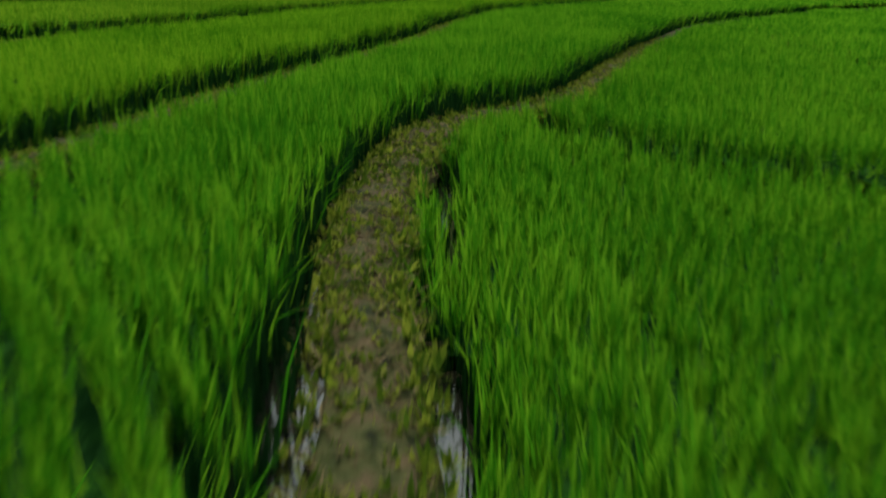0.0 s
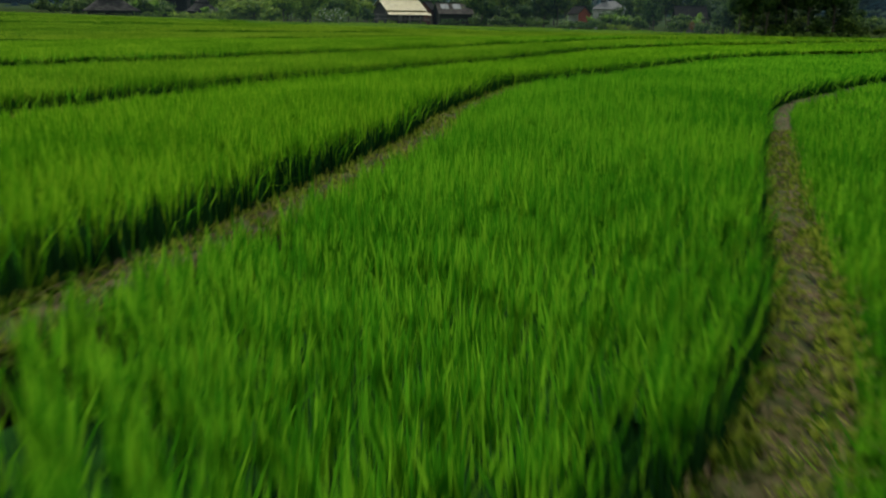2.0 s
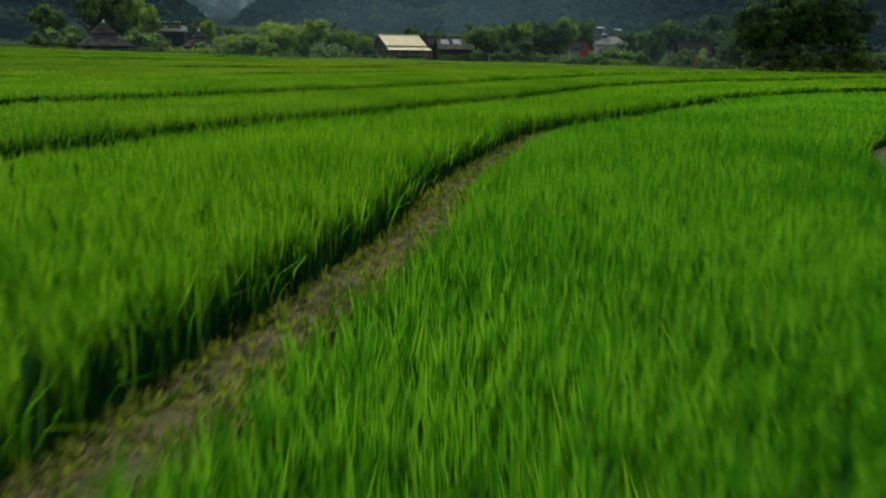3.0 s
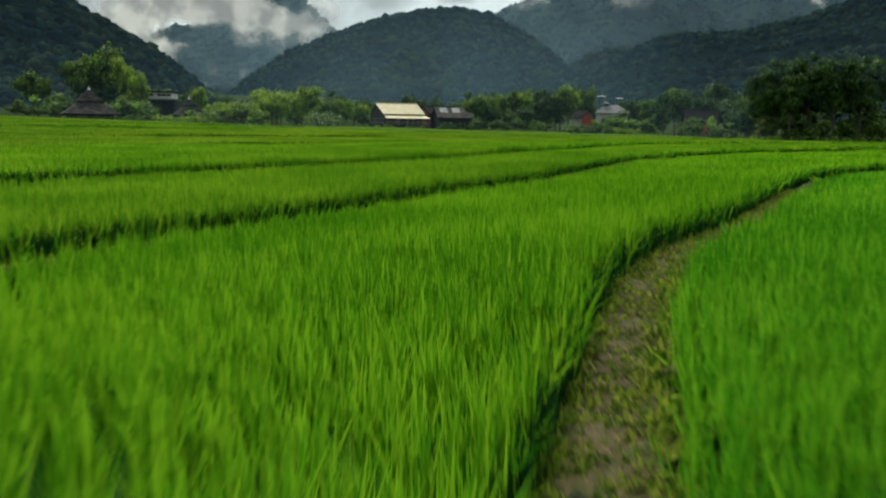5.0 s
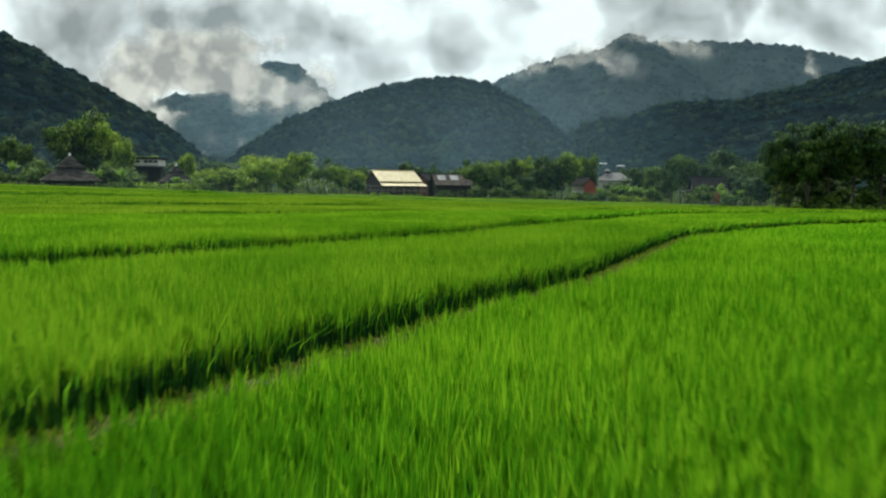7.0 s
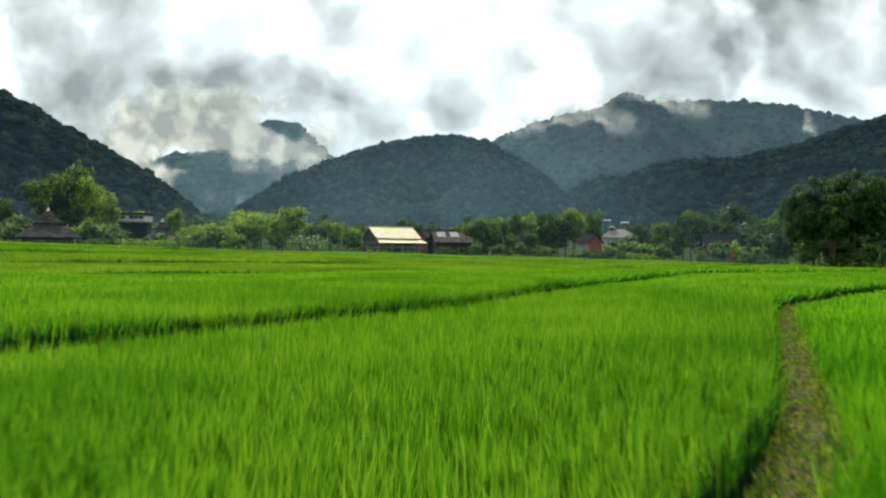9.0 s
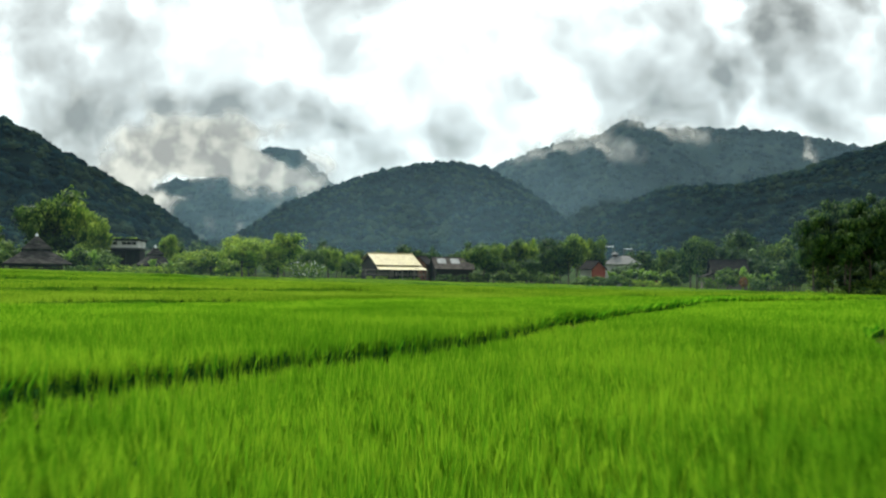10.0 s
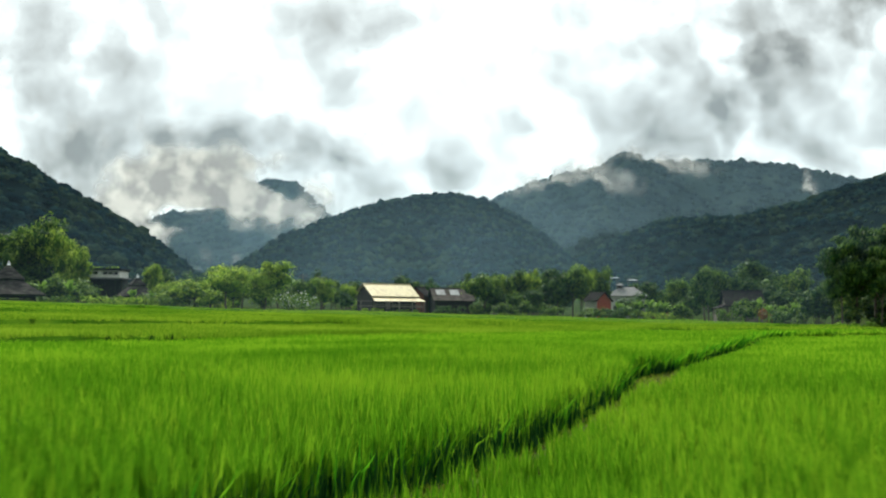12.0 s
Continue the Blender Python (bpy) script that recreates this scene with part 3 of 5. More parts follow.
def gap_mask(x, y, extra=0.0, names=tuple(BUNDS)):
    """True where rice stands: off every bund."""
    keep = np.ones(len(x), bool)
    for name in names:
        c = LINES[name]
        cx, k = line_x(name, y)
        inside = (y > c[0, 1]) & (y < c[-1, 1])
        half = gap_half(name, y) + extra
        if name == "fourth":   # the crop leans over the near side of this bund
            half = half - 0.12 * ((x > cx) & (y < 55.4))
        if name in ("second", "third"):   # the shaded foot of the crop beyond the bund
            half = half + 0.035 * (x < cx) + 0.02 * ((x < cx) & (name == "second") & (y > 8) & (y < 22)) + 0.06 * ((x > cx) & (name == "second") & (y > 8) & (y < 26))
        if name == "first":   # a ditch along its left foot
            half = half + np.interp(y, [4.2, 4.3, 7, 12, 18], [0, 0.04, 0.05, 0.05, 0.02]) * (x < cx)
        keep &= ~(inside & (np.abs(x - cx) * k < half))
    sy = np.interp(x, SIDE_LINE[:, 0], SIDE_LINE[:, 1])
    keep &= ~((x > 0.9) & (x < 13.9) & (np.abs(y - sy) * 0.85 < 0.125 + extra))
    for cx, cy, rx, ry in ((0.05, 6.35, 0.13, 0.75), (0.10, 5.0, 0.06, 0.45), (0.06, 3.0, 0.09, 0.75), (-0.57, 2.9, 0.07, 0.85), (-0.10, 8.60, 0.09, 0.22), (0.08, 8.95, 0.07, 0.2)):   # open water
        keep &= ((x - cx) / (rx + extra)) ** 2 + ((y - cy) / (ry + extra)) ** 2 > 1
    return keep


def paddy_of(x, y):
    """Which paddy a place lies in: how many bunds it lies beyond."""
    n = np.zeros(len(x), int)
    for name in ORDER:
        n += x < line_x(name, y)[0]
    return n


def field_end(x):
    """How far back the fields reach."""
    return np.interp(x, [-80, -52, -40, -24, -16, -8, 22, 25, 36, 39, 42, 60], [146, 146, 160, 146, 184, 199, 199, 174, 174, 140, 127, 127])


def build_rice():
    rng = np.random.default_rng(7)
    px, py = [], []
    # density falls off away from the middle of the fields
    for x0, x1, y0, y1, dens in ((-2.6, 2.6, 1.2, 58, 400), (-7, -2.6, 1.2, 64, 430), (2.6, 7, 1.2, 64, 430), (-2.6, 2.6, 58, 72, 330),
                                 (-16, -7, 4, 80, 125), (7, 16, 4, 80, 125), (-2.6, 2.6, 72, 90, 180), (-7, -2.6, 64, 90, 180), (2.6, 7, 64, 90, 180),
                                 (-40, -16, 20, 110, 36), (16, 40, 20, 120, 36), (-16, -7, 80, 120, 80), (7, 16, 80, 120, 80), (-7, 7, 90, 120, 80),
                                 (-80, -40, 50, 150, 20), (40, 60, 50, 130, 20), (-40, -16, 110, 200, 20), (16, 40, 120, 200, 20), (-16, 16, 120, 200, 22)):
        n = int((x1 - x0) * (y1 - y0) * dens)
        px.append(rng.uniform(x0, x1, n))
        py.append(rng.uniform(y0, y1, n))
    x, y = np.concatenate(px), np.concatenate(py)
    r = np.hypot(x, np.clip(y - 50, 0, None))
    # hills of seedlings: pull the stalks together
    def hills(px, py, cell=0.20):
        """The root of the rice hill nearest to a place, on a slanting uneven grid, and a chance number for each hill."""
        qx, qy = 0.88 * px + 0.47 * py + 0.05 * np.sin(py * 1.7), 0.88 * py - 0.47 * px + 0.05 * np.sin(px * 2.1)
        ix, iy = np.floor(qx / cell), np.floor(qy / cell)
        h1, h2 = np.sin(ix * 127.1 + iy * 311.7) * 43758.5453, np.sin(ix * 269.5 + iy * 183.3) * 43758.5453
        h1, h2 = h1 - np.floor(h1), h2 - np.floor(h2)
        dx, dy = (ix + 0.15 + 0.7 * h1) * cell - qx, (iy + 0.15 + 0.7 * h2) * cell - qy
        return px + 0.884 * dx - 0.472 * dy, py + 0.472 * dx + 0.884 * dy, h1

    hx, hy, h1 = hills(x, y)
    pull = np.where(r < 9, 0.55, 0.15)
    x, y = x + (hx - x) * pull, y + (hy - y) * pull
    keep = gap_mask(x, y) & (y < field_end(x)) & (np.abs(x) < 2.6 + 0.53 * y)
    x, y, r, h1 = x[keep], y[keep], r[keep], h1[keep]
    n = len(x)
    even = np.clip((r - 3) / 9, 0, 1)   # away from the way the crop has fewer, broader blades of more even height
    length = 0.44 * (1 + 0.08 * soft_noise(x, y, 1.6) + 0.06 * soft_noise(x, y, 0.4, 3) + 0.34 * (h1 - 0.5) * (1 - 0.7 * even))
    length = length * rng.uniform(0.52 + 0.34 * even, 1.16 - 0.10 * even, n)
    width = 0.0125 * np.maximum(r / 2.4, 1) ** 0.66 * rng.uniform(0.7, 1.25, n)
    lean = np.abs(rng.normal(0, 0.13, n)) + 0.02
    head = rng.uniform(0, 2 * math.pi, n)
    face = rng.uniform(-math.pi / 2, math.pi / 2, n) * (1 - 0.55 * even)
    base = floor_z(x, y) - 0.02
    near = r < 3.4
    v = blades(x[near], y[near], base[near], length[near], width[near], lean[near], head[near], rng, 0.3)
    far = ~near
    start = rng.uniform(0.14, 0.24, int(far.sum()))
    w = plain_blades(x[far], y[far], base[far] + start, np.maximum(length[far] - start, 0.1), width[far] * 1.25, lean[far] * 1.9, head[far], face[far])
    # short upper leaves that fill the top of the crop beside the way
    m = 350000
    ux, uy = rng.uniform(-6.0, 6.0, m) * rng.uniform(0.2, 1, m), rng.uniform(1.4, 62, m)
    hx, hy, g1 = hills(ux, uy)
    hold = 0.6 * rng.uniform(0.4, 1.2, m)
    ux, uy = ux + (hx - ux) * hold, uy + (hy - uy) * hold
    ok = gap_mask(ux, uy, 0.03) & (np.abs(ux) < 2.6 + 0.53 * uy)
    ux, uy, g1 = ux[ok], uy[ok], g1[ok]
    m = len(ux)
    rise = rng.uniform(0.10, 0.24, m) + 0.10 * g1
    u = plain_blades(ux, uy, floor_z(ux, uy) + rise, rng.uniform(0.11, 0.23, m) * (1 + 0.15 * soft_noise(ux, uy, 0.5, 5)), rng.uniform(0.010, 0.019, m) * np.maximum(np.abs(ux) / 2.4, 1) ** 0.5,
                     rng.uniform(0.02, 0.38, m), rng.uniform(0, 6.283, m), rng.uniform(-1.5, 1.5, m))
    w = np.concatenate([w, u])
    which = np.concatenate([paddy_of(x, y), paddy_of(ux, uy)])
    near, far = np.concatenate([near, np.zeros(m, bool)]), np.concatenate([far, np.ones(m, bool)])
    which_near, which_far = which[near], which[far]
    # leafy under-layer that closes the sward; the near sheet is dark, painted as shade between blades
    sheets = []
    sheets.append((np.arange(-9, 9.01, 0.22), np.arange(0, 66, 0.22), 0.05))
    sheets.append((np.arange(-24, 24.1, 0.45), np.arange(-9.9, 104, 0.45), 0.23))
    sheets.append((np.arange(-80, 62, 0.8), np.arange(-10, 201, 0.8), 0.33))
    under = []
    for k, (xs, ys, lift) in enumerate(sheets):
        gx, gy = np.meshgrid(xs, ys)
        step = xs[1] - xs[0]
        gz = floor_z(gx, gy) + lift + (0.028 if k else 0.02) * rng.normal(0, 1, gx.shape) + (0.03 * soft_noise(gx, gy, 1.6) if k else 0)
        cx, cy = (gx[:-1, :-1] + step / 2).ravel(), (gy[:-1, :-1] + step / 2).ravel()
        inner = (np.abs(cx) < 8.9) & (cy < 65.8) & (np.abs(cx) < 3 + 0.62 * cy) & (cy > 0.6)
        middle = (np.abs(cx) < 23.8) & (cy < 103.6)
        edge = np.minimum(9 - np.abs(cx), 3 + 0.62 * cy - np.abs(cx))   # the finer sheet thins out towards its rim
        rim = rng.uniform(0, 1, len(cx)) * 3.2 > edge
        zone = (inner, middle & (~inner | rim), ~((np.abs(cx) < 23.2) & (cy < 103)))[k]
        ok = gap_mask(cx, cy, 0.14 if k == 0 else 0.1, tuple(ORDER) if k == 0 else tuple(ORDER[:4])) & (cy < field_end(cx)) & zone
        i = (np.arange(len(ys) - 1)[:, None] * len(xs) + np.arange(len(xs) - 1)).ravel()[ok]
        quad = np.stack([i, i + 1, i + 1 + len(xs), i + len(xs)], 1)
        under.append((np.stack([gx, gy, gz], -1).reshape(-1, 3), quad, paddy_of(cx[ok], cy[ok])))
    for p in np.unique(which):
        bv, fv = v[which_near == p].reshape(-1, 3), w[which_far == p].reshape(-1, 3)
        loops, starts = blade_faces(len(bv) // 5)
        vs, ls, ss = [bv, fv], [loops, len(bv) + np.arange(len(fv))], [starts, len(loops) + np.arange(len(fv) // 3) * 3]
        base, corner = len(bv) + len(fv), len(loops) + len(fv)
        slots = [np.zeros(len(starts) + len(fv) // 3, int)]
        for k, (uv, quad, idx) in enumerate(under):
            q = quad[idx == p]
            if not len(q):
                continue
            used, inv = np.unique(q, return_inverse=True)
            vs.append(uv[used])
            ls.append(inv.ravel() + base)
            ss.append(corner + np.arange(len(q)) * 4)
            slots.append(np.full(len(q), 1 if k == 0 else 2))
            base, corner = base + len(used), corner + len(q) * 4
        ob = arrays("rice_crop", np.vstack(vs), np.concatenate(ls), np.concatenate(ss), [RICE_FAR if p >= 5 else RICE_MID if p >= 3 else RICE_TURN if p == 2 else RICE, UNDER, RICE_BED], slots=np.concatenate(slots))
        tagged(ob, "dense bright green young rice standing in a flooded paddy", "rice", "rice paddies", "stuff")
    return n


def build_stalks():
    """The stems and old leaves low down along the cut edges of the crop, darkened to paint the shade there."""
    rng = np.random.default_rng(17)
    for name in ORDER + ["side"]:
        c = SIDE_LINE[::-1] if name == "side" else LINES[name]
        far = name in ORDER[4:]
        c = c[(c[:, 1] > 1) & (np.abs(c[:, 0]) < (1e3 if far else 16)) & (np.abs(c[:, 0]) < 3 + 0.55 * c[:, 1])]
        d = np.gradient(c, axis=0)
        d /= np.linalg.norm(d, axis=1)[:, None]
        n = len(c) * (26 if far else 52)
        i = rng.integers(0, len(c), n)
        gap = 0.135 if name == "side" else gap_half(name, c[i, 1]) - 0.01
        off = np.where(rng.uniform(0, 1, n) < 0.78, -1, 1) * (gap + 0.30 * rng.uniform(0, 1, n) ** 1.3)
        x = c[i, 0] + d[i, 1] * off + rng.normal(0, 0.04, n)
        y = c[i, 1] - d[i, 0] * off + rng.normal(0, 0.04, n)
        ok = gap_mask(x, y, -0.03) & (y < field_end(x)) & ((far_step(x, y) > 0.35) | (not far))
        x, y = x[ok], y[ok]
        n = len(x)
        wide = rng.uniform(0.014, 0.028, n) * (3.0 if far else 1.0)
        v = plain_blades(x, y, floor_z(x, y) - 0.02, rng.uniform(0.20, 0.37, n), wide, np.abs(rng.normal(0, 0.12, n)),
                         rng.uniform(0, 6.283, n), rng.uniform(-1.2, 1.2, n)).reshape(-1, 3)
        tagged(arrays("rice_stalks", v, np.arange(3 * n), np.arange(n) * 3, STALK), "rice stems painted dark as shade along a paddy edge", "rice", "rice edges", "stuff")
        if far:
            continue
        # leaves that hang out over the bund
        n = len(c) * 5
        i = rng.integers(0, len(c), n)
        s = np.where(rng.uniform(0, 1, n) < 0.6, -1, 1)
        gap = 0.15 if name == "side" else gap_half(name, c[i, 1]) + 0.01
        off = s * (gap + 0.16 * rng.uniform(0, 1, n))
        x, y = c[i, 0] + d[i, 1] * off, c[i, 1] - d[i, 0] * off
        head = np.arctan2(d[i, 0] * s, -d[i, 1] * s) + rng.normal(0, 0.7, n)
        ok = gap_mask(x, y) & (np.abs(x) < 3.5 + 0.62 * y)
        x, y, head = x[ok], y[ok], head[ok]
        n = len(x)
        v = blades(x, y, floor_z(x, y) - 0.02, rng.uniform(0.30, 0.48, n), rng.uniform(0.008, 0.015, n) * np.maximum(np.hypot(x, np.clip(y - 50, 0, None)) / 3, 1),
                   np.abs(rng.normal(0.18, 0.16, n)), head, rng, 0.5).reshape(-1, 3)
        loops, starts = blade_faces(n)
        tagged(arrays("rice_leaves", v, loops, starts, RICE), "green rice leaves leaning out over a bund", "rice", "rice edges", "stuff")


def build_weeds():
    """Low grass, small leafy weeds and dry straw on the bunds."""
    rng = np.random.default_rng(11)
    for name in ("first", "second", "third", "fourth"):
        c = LINES[name]
        c = c[(c[:, 1] > 1) & (np.abs(c[:, 0]) < {"third": 9.5, "second": 7.5}.get(name, 5))]
        d = np.gradient(c, axis=0)
        d /= np.linalg.norm(d, axis=1)[:, None]
        for kind, per, mat, lo, hi, w in (("weeds", 260, WEED, 0.025, 0.075, 0.018), ("straw", 60, STRAW, 0.03, 0.13, 0.007)):
            n = len(c) * per // 2
            i = rng.integers(0, len(c), n)
            u = rng.uniform(-1, 1, n)
            if kind == "weeds":
                u = np.sign(u) * np.abs(u) ** 0.8
                patch = soft_noise(c[i, 0] * 1.0 + u, c[i, 1], 0.16, 4) + 0.8 * np.abs(u) - 0.05
                ok = patch > -0.12
                i, u = i[ok], u[ok]
                n = len(i)
            off = u * 0.23
            if kind == "weeds":   # leaves spring from common roots
                k = rng.integers(0, n // 5, n)
                i, off, u = i[k], off[k], u[k]
            x = c[i, 0] + d[i, 1] * off + rng.normal(0, 0.012, n)
            y = c[i, 1] - d[i, 0] * off + rng.normal(0, 0.012, n)
            if kind == "weeds":
                x, y = x + 0.05 * np.sin(k * 12.9898), y + 0.05 * np.sin(k * 78.233)
            z = ground_z(x, y) - 0.015 - np.clip(np.abs(u) - 0.75, 0, 1) * 0.2
            lean = rng.uniform(0.15, 1.25, n) if kind == "weeds" else rng.uniform(1.1, 1.5, n)
            z = z + (0.02 if kind == "straw" else 0)
            long, head = rng.uniform(lo, hi, n) * (1 + 0.7 * (np.abs(u) > 0.7)), rng.uniform(0, 6.283, n)
            ox, oy = np.cos(head), np.sin(head)
            half_w = w * rng.uniform(0.35, 0.9, n)
            foot = np.stack([x, y, z], 1)
            tip = foot + np.stack([ox * np.sin(lean) * long, oy * np.sin(lean) * long, np.cos(lean) * long], 1)
            wide = np.stack([-oy * half_w, ox * half_w, 0 * half_w], 1)
            belly = foot * 0.55 + tip * 0.45 + np.array([0, 0, 0.004])
            v = np.stack([foot, belly + wide, tip, belly - wide], 1).reshape(-1, 3)
            loops, starts = np.arange(n * 4), np.arange(n) * 4
            label = "low yellow-green weeds growing along the bund" if kind == "weeds" else "dry brown straw lying on the bund"
            tagged(arrays("bund_" + kind, v, loops, starts, mat), label, kind, "bund growth", "stuff")


# ------------------------------------------------------------------ trees and plants
def diamonds(p, nrm, size, rng, loose=0.7):
    """Diamond leaves at the places p that face roughly along nrm."""
    n = len(p)
    f = nrm + loose * rng.normal(0, 0.6, (n, 3))
    f /= np.linalg.norm(f, axis=1)[:, None]
    a = np.cross(f, rng.normal(0, 1, (n, 3)))
    a /= np.linalg.norm(a, axis=1)[:, None] + 1e-9
    b = np.cross(f, a)
    s = (size * rng.uniform(0.6, 1.4, n))[:, None]
    v = np.stack([p - a * s, p + b * s * 0.55, p + a * s, p - b * s * 0.55], 1).reshape(-1, 3)
    return v, np.arange(n * 4), np.arange(n) * 4


def leaf_cloud(clumps, per, size, rng):
    """Leaves scattered over the outside of clumps (x, y, z, radius)."""
    c = np.repeat(np.array(clumps), per, axis=0)
    n = len(c)
    d = rng.normal(0, 1, (n, 3))
    d /= np.linalg.norm(d, axis=1)[:, None]
    p = c[:, :3] + d * (c[:, 3] * rng.uniform(0.55, 1.08, n))[:, None] * np.array([1, 1, 0.8])
    return diamonds(p, d, size, rng)


TREE_MESH = {}


def tree_meshes(kind, variant):
    """Trunk and crown meshes of a tree 1 m high and about 1 m across, shared between alike trees."""
    key = (kind, variant)
    if key in TREE_MESH:
        return TREE_MESH[key]
    rng = np.random.default_rng(100 + variant * 17 + sum(map(ord, kind)))
    shape = {"broad": (0.55, 0.42, 24, 3600, 0.027), "broad_light": (0.54, 0.44, 20, 3300, 0.027), "dark": (0.54, 0.45, 26, 3600, 0.027),
             "airy": (0.52, 0.45, 26, 3300, 0.026), "spread": (0.62, 0.33, 20, 3200, 0.027), "bush": (0.45, 0.46, 12, 1250, 0.044),
             "bamboo": (0.56, 0.42, 24, 3200, 0.026), "distant": (0.52, 0.46, 16, 900, 0.044), "tall": (0.53, 0.47, 44, 4200, 0.026), "thicket": (0.40, 0.56, 30, 2100, 0.036),
             "bright_bush": (0.45, 0.46, 12, 1250, 0.044)}[kind]
    cz, half_z, count, leaves_all, leaf = shape
    lobes = []
    for k in range(count):   # boughs, each with its own head of leaves
        d = rng.normal(0, 1, 3)
        d /= np.linalg.norm(d)
        d[2] = d[2] * 0.85 + 0.1
        rad = rng.uniform(0.30, 0.72) if k else 0.0
        wide = rng.uniform(0.10, 0.21) * (0.75 if kind in ("airy", "bamboo") else 1.0) if k else 0.26
        c = d * rad * np.array([0.5, 0.5, half_z]) + np.array([0, 0, cz])
        if kind == "bamboo":
            c[:2] *= 0.45 + 0.9 * max(0, c[2] - 0.2)
        lobes.append((*c, wide * (0.72 if kind in ("tall", "thicket") and k else 1.0)))
    lobes = np.array(lobes)
    pick = rng.choice(count, leaves_all, p=lobes[:, 3] ** 2 / (lobes[:, 3] ** 2).sum())
    c = lobes[pick]
    d = rng.normal(0, 1, (leaves_all, 3))
    d /= np.linalg.norm(d, axis=1)[:, None]
    d[:, 2] = np.where((d[:, 2] < 0) & (rng.uniform(0, 1, leaves_all) < 0.5), -d[:, 2], d[:, 2])
    knobs = 1 + 0.16 * np.sin(d[:, 0] * 7 + pick) * np.sin(d[:, 1] * 6 + 2 * pick) + 0.10 * np.sin(d[:, 2] * 11 + pick)
    squat = {"tall": 0.46, "thicket": 0.55}.get(kind, 0.85)   # tall trees keep round heads of leaves
    p = c[:, :3] + d * (c[:, 3] * knobs * rng.uniform(0.55, 1.10, leaves_all))[:, None] * np.array([1, 1, squat])
    if kind in ("airy", "bamboo"):
        p[:, 2] -= 0.05 * rng.uniform(0, 1, leaves_all) ** 2
    fit_x, top_z = 0.45 / np.percentile(np.abs(p[:, :2]), 98), 0.92 / np.percentile(p[:, 2], 99.5)
    grow = np.array([fit_x, fit_x, top_z])
    p[:, 2] = np.maximum(p[:, 2], 0.05 + 0.05 * rng.uniform(0, 1, leaves_all))
    clumps = [tuple(q[:3] * grow) for q in lobes]
    v, loops, starts = diamonds(p * grow, d, leaf, rng)
    # dense shaded foliage inside each head of leaves
    bm = bmesh.new()
    for q in lobes:
        bmesh.ops.create_icosphere(bm, subdivisions=1, radius=1, matrix=Matrix.Translation(Vector(q[:3] * grow)) @ Matrix.Diagonal((*(q[3] * 0.58 * grow * np.array([1, 1, squat / 0.85])), 1)))
    iv = np.array([w.co[:] for w in bm.verts])
    iv += rng.normal(0, 0.02, iv.shape)
    jf = np.array([[w.index for w in f.verts] for f in (bm.verts.index_update() or bm.faces)])
    bm.free()
    loops = np.concatenate([loops, jf.ravel() + len(v)])
    starts = np.concatenate([starts, 4 * leaves_all + 3 * np.arange(len(jf))])
    v = np.vstack([v, iv])
    leaves = {"broad": "broad", "broad_light": "light", "airy": "light", "spread": "light", "dark": "dark", "bush": "broad", "bamboo": "light", "distant": "dark", "tall": "dark", "thicket": "dark", "bright_bush": "light"}[kind]
    ob = arrays("crown", v, loops, starts, LEAF[leaves])
    crown = ob.data
    bpy.data.objects.remove(ob)
    bm = bmesh.new()
    stems = 5 if kind in ("bamboo", "bush", "thicket", "bright_bush") else 1
    for s in range(stems):
        bx = rng.uniform(-0.06, 0.06) * (stems > 1)
        by = rng.uniform(-0.06, 0.06) * (stems > 1)
        thick = 0.026 if stems == 1 else 0.012
        top = (bx * 2 + rng.uniform(-0.04, 0.04), by * 2 + rng.uniform(-0.04, 0.04), cz * 0.72)
        rod(bm, (bx, by, -0.03), ((bx + top[0]) / 2, (by + top[1]) / 2, cz * 0.36), thick, thick * 0.75)
        rod(bm, ((bx + top[0]) / 2, (by + top[1]) / 2, cz * 0.35), top, thick * 0.75, thick * 0.5)
        for k in range(5 if stems == 1 else 1):
            c = clumps[rng.integers(0, len(clumps))]
            start = Vector((bx, by, 0)).lerp(Vector(top), 1) * rng.uniform(0.75, 1.0)
            rod(bm, start, c[:3], thick * 0.4, thick * 0.12, 5)
    trunk = bpy.data.meshes.new("trunk")
    bm.to_mesh(trunk)
    bm.free()
    trunk.materials.append(BARK)
    TREE_MESH[key] = (trunk, crown)
    return TREE_MESH[key]


TREE_LABEL = {"broad": "rounded green leafy tree beside the fields", "broad_light": "light green leafy tree at the village edge",
              "dark": "tall dark green tree with a dense crown", "airy": "bright yellow-green airy tree at the field edge",
              "spread": "low spreading light green tree with a flat crown", "bush": "green leafy bush at the field edge",
              "bamboo": "feathery light green bamboo clump behind the trees", "distant": "dark green tree at the wooded foot of a hill",
              "tall": "tall dark tree with heaped rounded heads of leaves", "thicket": "dense dark green thicket leafy to the ground",
              "bright_bush": "sunlit yellow-green bush at the field edge"}


def tree(kind, x, y, top, width, variant=0, turn=0.0):
    z = float(ground_z(x, y)) - FLOOR
    trunk, crown = tree_meshes(kind, variant % 3)
    name = {"bush": "bush", "bright_bush": "bush", "bamboo": "bamboo", "thicket": "thicket"}.get(kind, "tree")
    ob = tagged(new(name), TREE_LABEL[kind], name, "trees round the village")
    tall = top - z
    ob.matrix_world = pose(x, y, z, 0, 0, turn) @ Matrix.Diagonal((width, width, tall * 1.1, 1))
    for part_name, me in (("trunk", trunk), ("crown", crown)):
        p = new(part_name, me)
        p.parent = ob
    return ob


BANANA_LEAF = []


